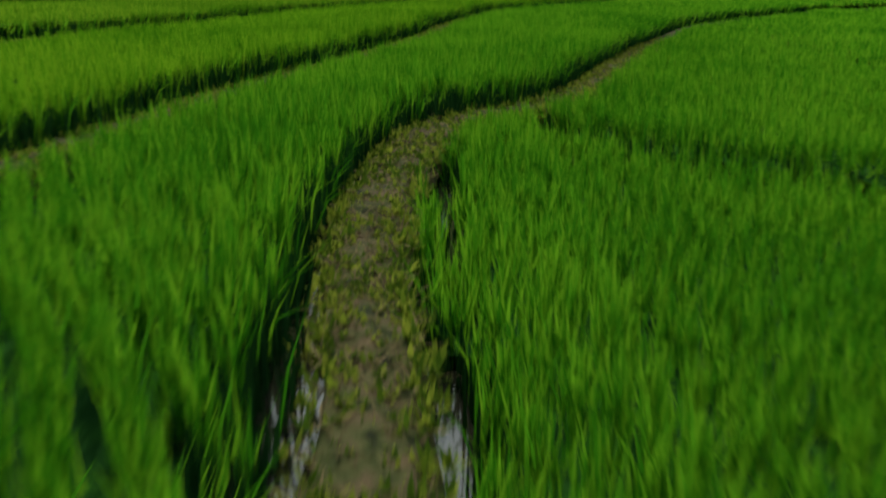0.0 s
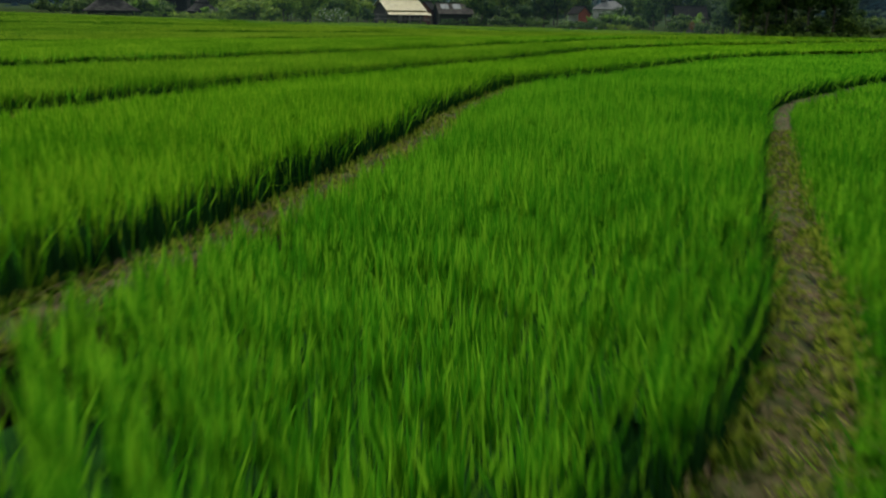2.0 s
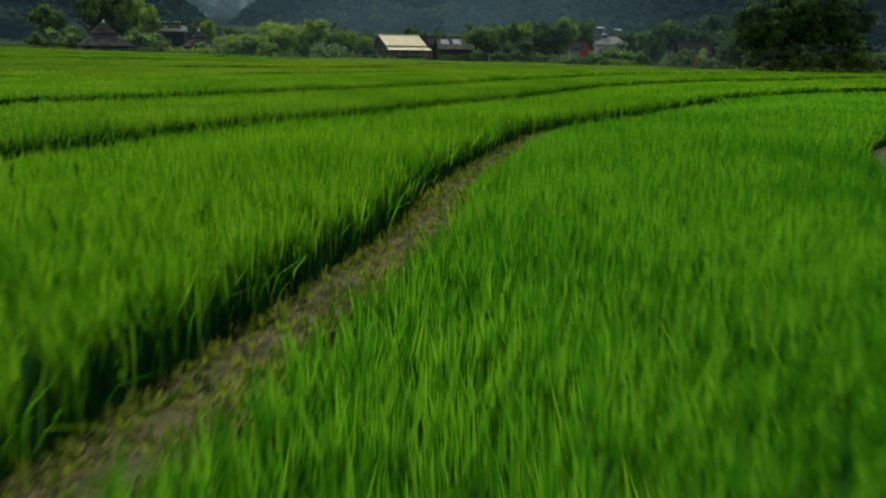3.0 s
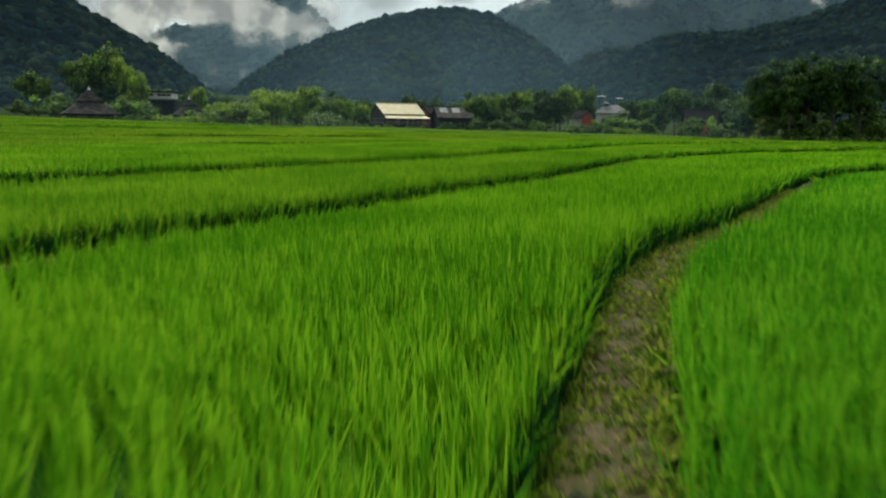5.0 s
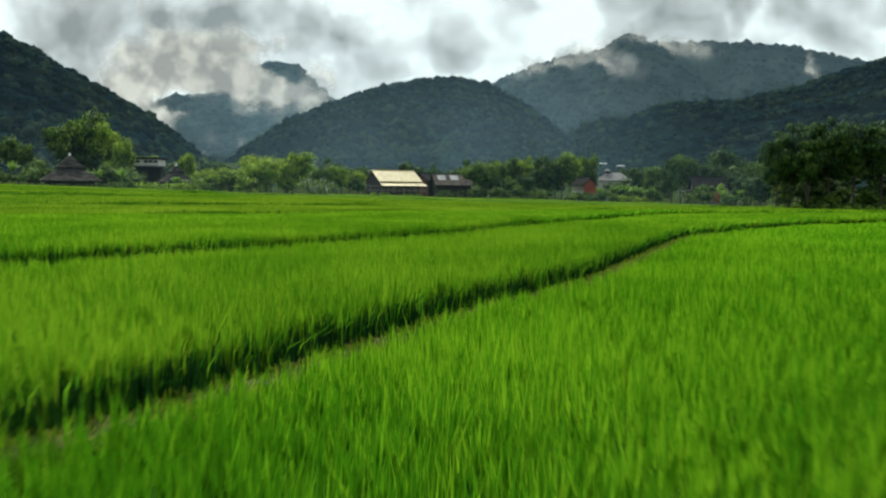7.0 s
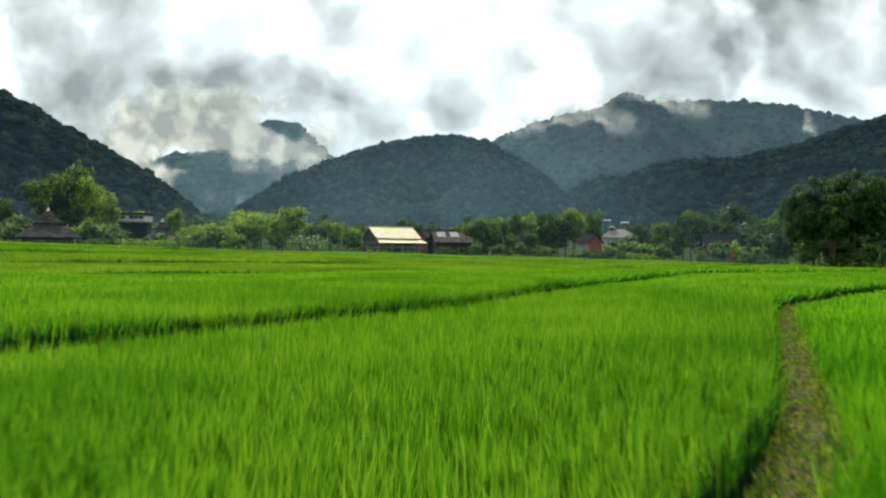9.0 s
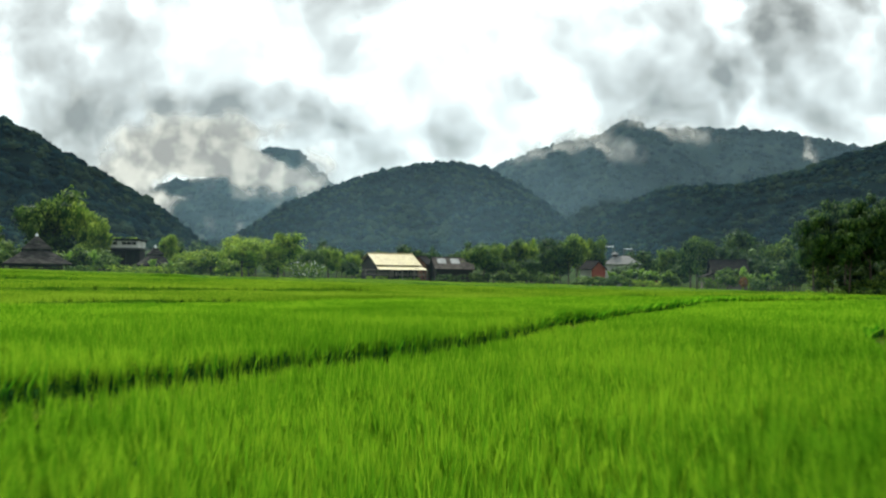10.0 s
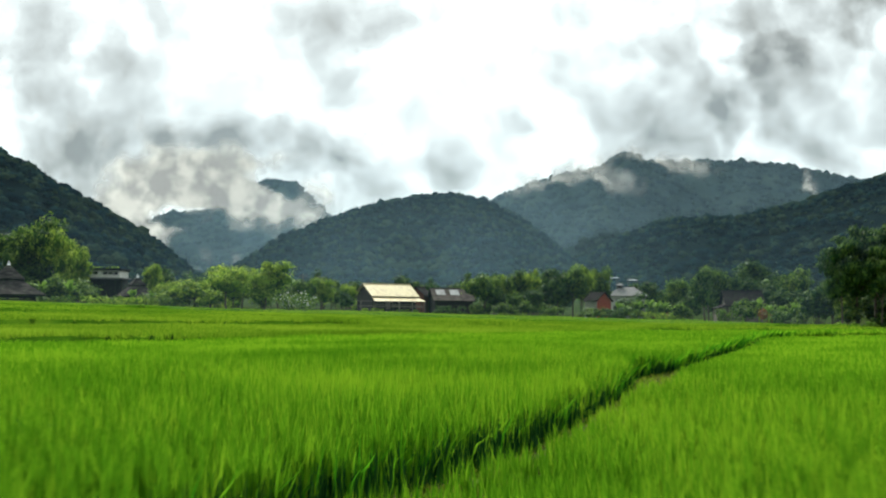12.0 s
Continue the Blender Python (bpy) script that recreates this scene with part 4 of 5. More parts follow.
def banana_leaf_mesh():
    """An arching, folded banana leaf 1 m long that springs from the origin along x."""
    if BANANA_LEAF:
        return BANANA_LEAF[0]
    bm = bmesh.new()
    rows = []
    for k in range(7):
        t = k / 6
        x, z = 0.9 * math.sin(1.25 * t), 0.75 * t - 0.62 * t * t
        w = 0.15 * math.sin(math.pi * min(1, 0.08 + t * 0.92)) ** 0.7 + 0.008
        rows.append([bm.verts.new((x, s * w, z - abs(s) * w * 0.35 + 0.02 * math.sin(9 * t + s))) for s in (-1, 0, 1)])
    for a, b in zip(rows, rows[1:]):
        for i in (0, 1):
            bm.faces.new((a[i], a[i + 1], b[i + 1], b[i]))
    me = bpy.data.meshes.new("leaf")
    bm.to_mesh(me)
    bm.free()
    me.materials.append(LEAF["banana"])
    BANANA_LEAF.append(me)
    return me


def banana(x, y, tall, rng):
    z = float(ground_z(x, y)) - FLOOR
    ob = thing("banana_plant", (x, y, z), "banana plant with broad pale green leaves at the field edge", "banana plant", "banana plants")
    bm = bmesh.new()
    rod(bm, (0, 0, -0.1), (0.05, 0, tall * 0.62), 0.13, 0.07, 8)
    part("stem", bm, LEAF["light"], ob)
    for k in range(8):
        leaf = new("leaf", banana_leaf_mesh())
        leaf.parent = ob
        size = tall * rng.uniform(0.38, 0.6)
        leaf.matrix_local = pose(0.04, 0, tall * (0.55 + 0.01 * k), 0, -rng.uniform(18, 62), 45 * k + rng.uniform(-20, 20)) @ Matrix.Diagonal((size, size, size, 1))
    return ob


def shrub(x, y, wide, tall, mat, label, rng, flowers=False, group="shrubs at the field edge"):
    """A low mass of leaves on several thin stems."""
    z = float(ground_z(x, y)) - FLOOR
    ob = thing("shrub", (x, y, z), label, "shrub", group)
    clumps = [(rng.uniform(-0.45, 0.45) * wide, rng.uniform(-0.3, 0.3) * wide, tall * rng.uniform(0.2, 0.8), rng.uniform(0.16, 0.28) * tall) for _ in range(int(14 + 5 * wide))]
    v, loops, starts = leaf_cloud(clumps, 30, 0.13, rng)
    crown = arrays("crown", v, loops, starts, mat)
    crown.parent = ob
    for k in range(6):
        c = clumps[k]
        bm = bmesh.new()
        rod(bm, (c[0] * 0.6, c[1] * 0.6, -0.1), c[:3], 0.03, 0.012, 5)
        part("stem", bm, BARK, ob)
    if flowers:
        v, loops, starts = leaf_cloud([(c[0], c[1] - 0.1, c[2] + 0.15, c[3]) for c in clumps], 5, 0.10, rng)
        arrays("blossom", v, loops, starts, FLOWER).parent = ob
    return ob


# ------------------------------------------------------------------ buildings
def hip_tier(bm, half0, half1, z0, z1, thick=0.22, ridge=0.0):
    """Four sloping sheets from the eave square (half0 at z0) to the upper square (half1 at z1)."""
    a = [(-half0 - ridge, -half0), (half0 + ridge, -half0), (half0 + ridge, half0), (-half0 - ridge, half0)]
    b = [(-half1 - ridge, -half1), (half1 + ridge, -half1), (half1 + ridge, half1), (-half1 - ridge, half1)]
    for i in range(4):
        j = (i + 1) % 4
        slab(bm, [(*a[i], z0), (*a[j], z0), (*b[j], z1), (*b[i], z1)], thick)


def thatched_pavilion(x, y, half, eave, mid, apex, turn, label):
    z = float(ground_z(x, y)) - FLOOR
    ob = thing("pavilion", (x, y, z), label, "pavilion", "thatched pavilions", turn)
    e, m, t = eave - z, mid - z, apex - z
    bm = bmesh.new()
    hip_tier(bm, half, half * 0.72, e, e + (m - e) * 0.36, 0.2)
    hip_tier(bm, half * 0.75, half * 0.36, e + (m - e) * 0.33, m - 0.15, 0.2)
    part("lower_roof", bm, THATCH, ob)
    bm = bmesh.new()
    hip_tier(bm, half * 0.45, half * 0.20, m - 0.05, m + (t - m) * 0.55, 0.18)
    hip_tier(bm, half * 0.22, 0.05, m + (t - m) * 0.52, t, 0.18)
    part("upper_roof", bm, THATCH, ob)
    bm = bmesh.new()
    rod(bm, (0, 0, t - 0.25), (0, 0, t + 0.15), 0.28, 0.10, 8)
    rod(bm, (0, 0, t + 0.1), (0, 0, t + 0.4), 0.07, 0.02, 6)
    part("finial", bm, METAL, ob, "pale metal ridge cap")
    for sx in (-0.72, 0, 0.72):
        for sy in (-0.72, 0.72):
            bm = bmesh.new()
            rod(bm, (sx * half, sy * half, -0.1), (sx * half, sy * half, e + 0.5), 0.12, 0.10, 8)
            part("post", bm, DARK_WOOD, ob)
    boxed("floor_deck", (0, 0, 0.45), (half * 1.5, half * 1.5, 0.14), DARK_WOOD, ob)
    for sx, sy, lx, ly in ((0, -0.72, 1.42, 0.04), (0, 0.72, 1.42, 0.04), (-0.72, 0, 0.04, 1.42), (0.72, 0, 0.04, 1.42)):
        boxed("railing", (sx * half, sy * half, 0.95), (max(lx * half, 0.08), max(ly * half, 0.08), 0.55), DARK_WOOD, ob)
    return ob


def gable_roof(ob, length, run, low, high, mat, over=0.5, thick=0.1, name="roof_slope", ribs=0):
    """Two slopes; the ridge lies along local x."""
    for s in (-1, 1):
        bm = bmesh.new()
        half = length / 2 + over
        pts = [(-half, s * run, low), (half, s * run, low), (half, 0, high), (-half, 0, high)]
        slab(bm, pts if s < 0 else pts[::-1], thick)
        slope = part(name, bm, mat, ob)
        for k in range(ribs + 1 if ribs else 0):
            rx = -half + 2 * half * k / ribs
            bm = bmesh.new()
            rod(bm, (rx, s * run, low + 0.02), (rx, 0, high + 0.02), 0.035, 0.035, 4)
            part("rib", bm, mat, slope)


def gable_wall(bm, length, run, low, high, base):
    """A gabled box without a floor."""
    hx, w = length / 2, run
    f = [bm.verts.new(p) for p in ((-hx, -w, base), (hx, -w, base), (hx, w, base), (-hx, w, base), (-hx, -w, low), (hx, -w, low), (hx, w, low), (-hx, w, low), (-hx, 0, high), (hx, 0, high))]
    for q in ((0, 1, 5, 4), (2, 3, 7, 6), (1, 2, 6, 9, 5), (3, 0, 4, 8, 7)):
        bm.faces.new([f[i] for i in q])


def window(ob, centre, size, frame_mat, turn=0.0, panes=2):
    w = boxed("window", centre, size, GLASS_DARK, ob, 0.0, turn=turn)
    c, s = math.cos(radians(turn)), math.sin(radians(turn))
    for k in range(panes + 1):
        off = -size[0] / 2 + size[0] * k / panes
        boxed("frame", (centre[0] + c * off, centre[1] + s * off, centre[2]), (0.07, size[1] + 0.06, size[2] + 0.1), frame_mat, w, 0.0, turn=turn)
    return w


def timber_house(x, y, turn):
    """The dark timber house with a big pale sheet roof over a lower verandah roof and a railed deck."""
    z = float(ground_z(x, y)) - FLOOR
    ob = thing("house", (x, y, z), "dark timber house with a pale yellowish two-tiered sheet roof", "house", "village houses", turn)
    low, high = 3.2 - z, 5.5 - z
    bm = bmesh.new()
    gable_wall(bm, 8.6, 3.4, low + 0.35, high - 0.1, 0.5)
    part("wall", bm, DARK_WOOD, ob, "dark brown timber boarding")
    gable_roof(ob, 8.8, 4.1, low, high, PALE_ROOF, 0.35, 0.08, ribs=16)
    bm = bmesh.new()
    slab(bm, [(-4.9, -5.6, low - 0.86), (5.3, -5.6, low - 0.86), (4.8, -3.9, low - 0.22), (-4.5, -3.9, low - 0.22)], 0.07)
    lower = part("verandah_roof", bm, PALE_ROOF, ob, "pale lower roof sheet over the verandah")
    for k in range(17):
        rx = -4.7 + 9.4 * k / 16
        bm = bmesh.new()
        rod(bm, (rx, -5.6, low - 0.84), (rx, -3.9, low - 0.20), 0.03, 0.03, 4)
        part("rib", bm, PALE_ROOF, lower)
    for px in (-4.6, -2.3, 0, 2.3, 4.6):
        bm = bmesh.new()
        rod(bm, (px, -5.3, -0.1), (px, -5.3, low - 0.78), 0.09, 0.08, 8)
        part("post", bm, DARK_WOOD, ob)
    boxed("ridge_cap", (0, 0, high + 0.05), (9.6, 0.3, 0.07), PALE_ROOF, ob)
    for px in (-2.8, 0.2, 2.9):
        window(ob, (px, -3.42, 2.0), (1.1, 0.06, 0.9), GREY_WOOD)
    boxed("door", (-1.2, -3.42, 1.6), (0.9, 0.06, 1.9), GREY_WOOD, ob)
    boxed("deck", (0, -4.4, 0.7), (9.6, 2.1, 0.14), DARK_WOOD, ob)
    for lift in (1.2, 1.6):
        boxed("rail", (0, -5.4, lift), (9.4, 0.07, 0.09), GREY_WOOD, ob)
    for k in range(9):
        boxed("baluster", (-4.6 + 1.15 * k, -5.4, 1.15), (0.08, 0.08, 0.95), GREY_WOOD, ob)
    return ob


def gabled_house(x, y, length, run, eave, ridge, turn, roof, wall, label, end_wall=None, windows=(), ribs=0, side_label=""):
    z = float(ground_z(x, y)) - FLOOR
    ob = thing("house", (x, y, z), label, "house", "village houses", turn)
    low, high = eave - z, ridge - z
    bm = bmesh.new()
    gable_wall(bm, length, run * 0.84, low + 0.16 * (high - low) * 0.9, high - 0.15, -0.1)
    part("wall", bm, wall, ob)
    if end_wall:
        bm = bmesh.new()
        hx = length / 2 + 0.03
        f = [bm.verts.new(p) for p in ((hx, -run * 0.82, 0), (hx, run * 0.82, 0), (hx, run * 0.82, low + 0.1), (hx, 0, high - 0.2), (hx, -run * 0.82, low + 0.1))]
        bm.faces.new(f)
        part("gable_end", bm, end_wall, ob, side_label)
    gable_roof(ob, length, run, low, high, roof, 0.4, 0.12, ribs=ribs)
    boxed("ridge_cap", (0, 0, high + 0.04), (length + 0.8, 0.28, 0.08), roof, ob)
    for px, pz, w, h in windows:
        window(ob, (px, -run * 0.84 - 0.02, pz), (w, 0.06, h), GREY_WOOD)
    return ob


def white_block(x, y):
    """A raised building with a white upper storey over a dark open ground floor, plants on its roof."""
    z = float(ground_z(x, y)) - FLOOR
    ob = thing("building", (x, y, z), "white upper storey with dark windows over an open floor", "building", turn=2)
    boxed("upper_wall", (0, 0, 5.42 - z), (5.4, 4.0, 0.98), WHITE_WALL, ob)
    boxed("roof", (0, 0, 6.06 - z), (5.8, 4.4, 0.30), DARK_ROOF, ob)
    boxed("canopy", (0, -1.2, 4.8 - z), (7.2, 3.6, 0.16), GREY_ROOF, ob)
    for px in (-1.4, 1.4):
        window(ob, (px, -2.02, 5.55 - z), (2.2, 0.06, 0.40), WHITE_WALL, panes=3)
    for px in (-3.0, -1.0, 1.0, 3.0):
        bm = bmesh.new()
        rod(bm, (px, -2.4, -0.1), (px, -2.4, 4.75 - z), 0.12, 0.12, 8)
        part("post", bm, DARK_WOOD, ob)
    boxed("ground_floor", (0, 0.4, (4.7 - z) / 2), (5.4, 3.0, 4.7 - z), DARK_WOOD, ob)
    rng = np.random.default_rng(5)
    v, loops, starts = leaf_cloud([(rng.uniform(-2, 2.4), -1.8, 6.34 - z, 0.22) for _ in range(16)], 14, 0.1, rng)
    tagged(arrays("roof_plants", v, loops, starts, LEAF["light"]), kind="stuff").parent = ob
    return ob


def hip_house(x, y):
    """A pale house with a grey hipped roof and a small raised lantern on its ridge."""
    z = float(ground_z(x, y)) - FLOOR
    ob = thing("house", (x, y, z), "pale house with a grey hipped roof and raised lantern", "house", "village houses", turn=-12)
    e = 4.6 - z
    bm = bmesh.new()
    box(bm, (0, 0, e / 2), (8.0, 5.2, e), 0, 0.03)
    part("wall", bm, WHITE_WALL, ob)
    bm = bmesh.new()
    hip_tier(bm, 3.2, 0.25, e - 0.1, 6.5 - z, 0.12, 1.3)
    part("roof", bm, GREY_ROOF, ob)
    boxed("lantern", (-1.6, 0, 6.6 - z), (1.1, 1.1, 0.7), DARK_WOOD, ob)
    bm = bmesh.new()
    hip_tier(bm, 0.95, 0.05, 6.85 - z, 7.4 - z, 0.1)
    o = part("lantern_roof", bm, GREY_ROOF, ob)
    o.location = (-1.6, 0, 0)
    for px in (-2.4, 0, 2.4):
        window(ob, (px, -2.62, 2.2), (1.2, 0.06, 1.1), GREY_WOOD)
    return ob


def sheet_shelter(x, y, top, wide):
    """A small shelter on posts with one pale sheet roof, up the slope."""
    z = float(ground_z(x, y)) - FLOOR
    ob = thing("shelter", (x, y, z), "small shelter with a white sheet roof among trees", "shelter", "shelters up the slope")
    bm = bmesh.new()
    t = top - z
    slab(bm, [(-wide / 2, -1.4, t - 0.2), (wide / 2, -1.4, t - 0.2), (wide / 2, 1.4, t), (-wide / 2, 1.4, t)], 0.06)
    part("roof", bm, LIGHT_PANEL, ob)
    for sx in (-0.45, 0.45):
        for sy, k in ((-1.2, 0.2), (1.2, 0.05)):
            bm = bmesh.new()
            rod(bm, (sx * wide, sy, -0.1), (sx * wide, sy, t - k), 0.07, 0.07, 6)
            part("post", bm, GREY_WOOD, ob)
    return ob


def rail_fence(points, tall, label):
    """Posts and two rails along a line of points."""
    x0, y0 = points[0]
    z0 = float(ground_z(x0, y0)) - FLOOR
    ob = thing("fence", (x0, y0, z0), label, "fence")
    for (xa, ya), (xb, yb) in zip(points, points[1:]):
        n = max(1, round(math.hypot(xb - xa, yb - ya) / 2.0))
        for k in range(n + 1):
            px, py = xa + (xb - xa) * k / n - x0, ya + (yb - ya) * k / n - y0
            bm = bmesh.new()
            rod(bm, (px, py, -0.2), (px, py, tall + 0.06 * (k % 3)), 0.07, 0.055, 7)
            part("post", bm, GREY_WOOD, ob)
        for lift in (0.55, 0.95):
            bm = bmesh.new()
            rod(bm, (xa - x0, ya - y0 - 0.08, tall * lift), (xb - x0, yb - y0 - 0.08, tall * lift), 0.045, 0.045, 6)
            part("rail", bm, GREY_WOOD, ob)
    return ob


def utility_pole(x, y, top):
    z = float(ground_z(x, y)) - FLOOR
    ob = thing("utility_pole", (x, y, z), "slim grey concrete pole with a crossarm", "pole")
    bm = bmesh.new()
    rod(bm, (0, 0, -0.3), (0, 0, top - z), 0.14, 0.09, 8)
    part("pole", bm, GREY_ROOF, ob)
    boxed("crossarm", (0, 0, top - z - 0.5), (1.6, 0.1, 0.12), GREY_WOOD, ob)
    return ob


# ------------------------------------------------------------------ hills
def dome():
    """A tree head: a point, a ring of five at its widest and a ring of five below."""
    v = [(0, 0, 1.0)]
    for k in range(5):
        v.append((math.cos(1.257 * k), math.sin(1.257 * k), 0.42))
    for k in range(5):
        v.append((0.92 * math.cos(1.257 * k + 0.63), 0.92 * math.sin(1.257 * k + 0.63), -0.45))
    f = []
    for k in range(5):
        j = (k + 1) % 5
        f += [(0, 1 + k, 1 + j), (1 + k, 6 + k, 1 + j), (1 + j, 6 + k, 6 + j)]
    return np.array(v), np.array(f)


def hill(name, ridge, y_ridge, front, mat, crowns, crown_size, seed, label, ground_level=0.0):
    """A wooded hill: a slope that climbs from its foot to the ridge line, and tree crowns all over it."""
    rng = np.random.default_rng(seed)
    rx, rz = np.array(ridge, float).T

    def place(a, y):
        """The slope at a bearing (given as x on the ridge) and a depth; no part of it rises above the ridge as seen from the fields."""
        t = np.clip((y - (y_ridge - front)) / front, 0, 1.6)
        near = (y - 43) / (y_ridge - 43)
        rise = np.where(t < 1, near * np.sin(np.minimum(t, 1) * math.pi / 2) ** 1.15, 1 - (t - 1) * 0.7)
        x = a * near
        gully = 0.20 * soft_noise(x, y * 0.5, 0.11 * front, seed) + 0.08 * soft_noise(x, y, 0.04 * front, seed + 1) - 0.16
        z = ground_level + (np.interp(a, rx, rz) - ground_level) * rise * (1 + gully * (1 - np.clip(t, 0, 1) ** 3))
        return x, z

    xs = np.linspace(rx[0], rx[-1], 70)
    ys = np.linspace(y_ridge - front, y_ridge + front * 0.5, 40)
    ga, gy = np.meshgrid(xs, ys)
    gx, gz = place(ga, gy)
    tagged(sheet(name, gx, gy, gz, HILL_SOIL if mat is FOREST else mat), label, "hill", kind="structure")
    a = rng.uniform(rx[0], rx[-1], crowns)
    y = y_ridge - front * (1.04 * rng.uniform(0, 1, crowns) ** 1.15 - 0.04)
    y[: crowns // 7] = y_ridge - front * rng.uniform(-0.02, 0.05, crowns // 7)
    x, z = place(a, y)
    s = crown_size * (0.35 + 1.25 * rng.uniform(0, 1, crowns) ** 2.2)
    iv, jf = dome()
    scale = np.stack([s * rng.uniform(0.7, 1.3, crowns), s * rng.uniform(0.7, 1.3, crowns), s * rng.uniform(0.6, 1.2, crowns)], 1)
    bumps = rng.uniform(0.65, 1.35, (crowns, len(iv), 1))
    v = iv[None] * bumps * scale[:, None] + np.stack([x, y, z + s * 0.12], 1)[:, None]
    loops = (jf[None] + (np.arange(crowns) * len(iv))[:, None, None]).ravel()
    ob = arrays("forest", v.reshape(-1, 3), loops, np.arange(crowns * len(jf)) * 3, mat, True)
    tagged(ob, "dense dark green forest covering a hillside", "forest", "wooded hills", "stuff")


def cloud_haze_sheet(x, y, z, wide, tall, seed, cover, even=False, lean=0.0, dense=0.0, label="thin pale sheet of low cloud and painted haze before a slope"):
    """A thin bank of low cloud hanging before a slope, and with even a painted veil of haze: a curved sheet of vapour.
    """
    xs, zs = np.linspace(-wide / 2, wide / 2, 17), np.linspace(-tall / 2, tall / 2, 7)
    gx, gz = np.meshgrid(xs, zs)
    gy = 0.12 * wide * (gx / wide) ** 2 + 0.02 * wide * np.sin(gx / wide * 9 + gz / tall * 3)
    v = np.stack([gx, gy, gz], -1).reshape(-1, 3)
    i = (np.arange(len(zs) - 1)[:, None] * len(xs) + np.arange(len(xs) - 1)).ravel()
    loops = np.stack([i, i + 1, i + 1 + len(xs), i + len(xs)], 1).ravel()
    ob = arrays("cloud", v, loops, np.arange(len(i)) * 4, mist_and_haze_material("cloud_and_haze_vapour", seed, cover, even, dense=dense), True)
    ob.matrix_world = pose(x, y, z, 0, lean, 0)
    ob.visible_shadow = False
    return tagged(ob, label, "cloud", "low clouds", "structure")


def cloud_heap(x, y, z, wide, tall, heaps, seed, label):
    """A sheet of heaped low cloud before a mountain."""
    gx, gz = np.meshgrid(np.linspace(-wide / 2, wide / 2, 25), np.linspace(-tall / 2, tall / 2, 9))
    ob = sheet("cloud", gx, 0.10 * wide * (gx / wide) ** 2 + 0.02 * wide * np.sin(gx / wide * 9 + gz / tall * 3), gz, heap_material("heaped_vapour", heaps, seed))
    ob.matrix_world = pose(x, y, z)
    ob.visible_shadow = False
    return tagged(ob, label, "cloud", "low clouds", "structure")


# ------------------------------------------------------------------ the land
build_ground()
for _i, _name in enumerate(ORDER):
    build_bund(LINES[_name], BUNDS[_name][1], "bund", "narrow brown earth bund with patches of grass between paddies", 1.7 * _i, 11 if _i < 4 else 7)
build_bund(SIDE_LINE, 0.05, "bund", "low side bund hidden between rice paddies", 9.3, sunk=0.32)

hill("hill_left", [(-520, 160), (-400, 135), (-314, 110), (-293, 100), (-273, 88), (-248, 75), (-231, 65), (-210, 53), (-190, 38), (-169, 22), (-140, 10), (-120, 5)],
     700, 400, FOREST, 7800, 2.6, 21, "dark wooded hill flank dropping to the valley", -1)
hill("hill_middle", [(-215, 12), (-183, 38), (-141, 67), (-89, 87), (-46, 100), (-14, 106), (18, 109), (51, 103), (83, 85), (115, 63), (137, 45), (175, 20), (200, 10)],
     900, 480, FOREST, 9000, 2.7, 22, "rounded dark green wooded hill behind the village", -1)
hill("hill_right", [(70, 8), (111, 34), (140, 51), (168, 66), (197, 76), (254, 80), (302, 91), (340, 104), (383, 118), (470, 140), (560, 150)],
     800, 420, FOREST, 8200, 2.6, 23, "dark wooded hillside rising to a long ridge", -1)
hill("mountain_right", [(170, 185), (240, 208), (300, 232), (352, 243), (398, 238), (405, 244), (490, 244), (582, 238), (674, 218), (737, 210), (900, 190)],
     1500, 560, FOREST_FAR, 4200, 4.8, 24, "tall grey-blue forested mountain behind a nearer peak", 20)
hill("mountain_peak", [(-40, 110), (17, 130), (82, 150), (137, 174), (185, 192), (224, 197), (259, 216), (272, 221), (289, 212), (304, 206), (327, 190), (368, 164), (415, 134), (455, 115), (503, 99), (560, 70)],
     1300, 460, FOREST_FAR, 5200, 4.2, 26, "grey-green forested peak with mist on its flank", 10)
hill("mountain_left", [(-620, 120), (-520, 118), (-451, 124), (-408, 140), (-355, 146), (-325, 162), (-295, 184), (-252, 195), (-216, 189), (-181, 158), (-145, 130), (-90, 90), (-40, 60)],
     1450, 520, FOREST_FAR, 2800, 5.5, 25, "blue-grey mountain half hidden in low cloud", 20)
# blue-tinted sheets put in as painted haze before the hills and the village
cloud_haze_sheet(150, 1010, 130, 1900, 420, 3.3, 0.115, True)
cloud_haze_sheet(0, 412, 22, 250, 110, 4.4, 0.09, True)
cloud_haze_sheet(0, 285, 14, 900, 170, 9.1, 0.03, True)
cloud_haze_sheet(12, 129, 2, 190, 26, 5.5, 0.028, True, label="thin blue-tinted veil painted as haze before the village")
# a sheet of painted haze before the left peak, and the puffs that hide its flanks
cloud_haze_sheet(-200, 965, 70, 420, 260, 6.1, 0.06, True, label="blue-tinted veil painted as haze before a distant mountain")
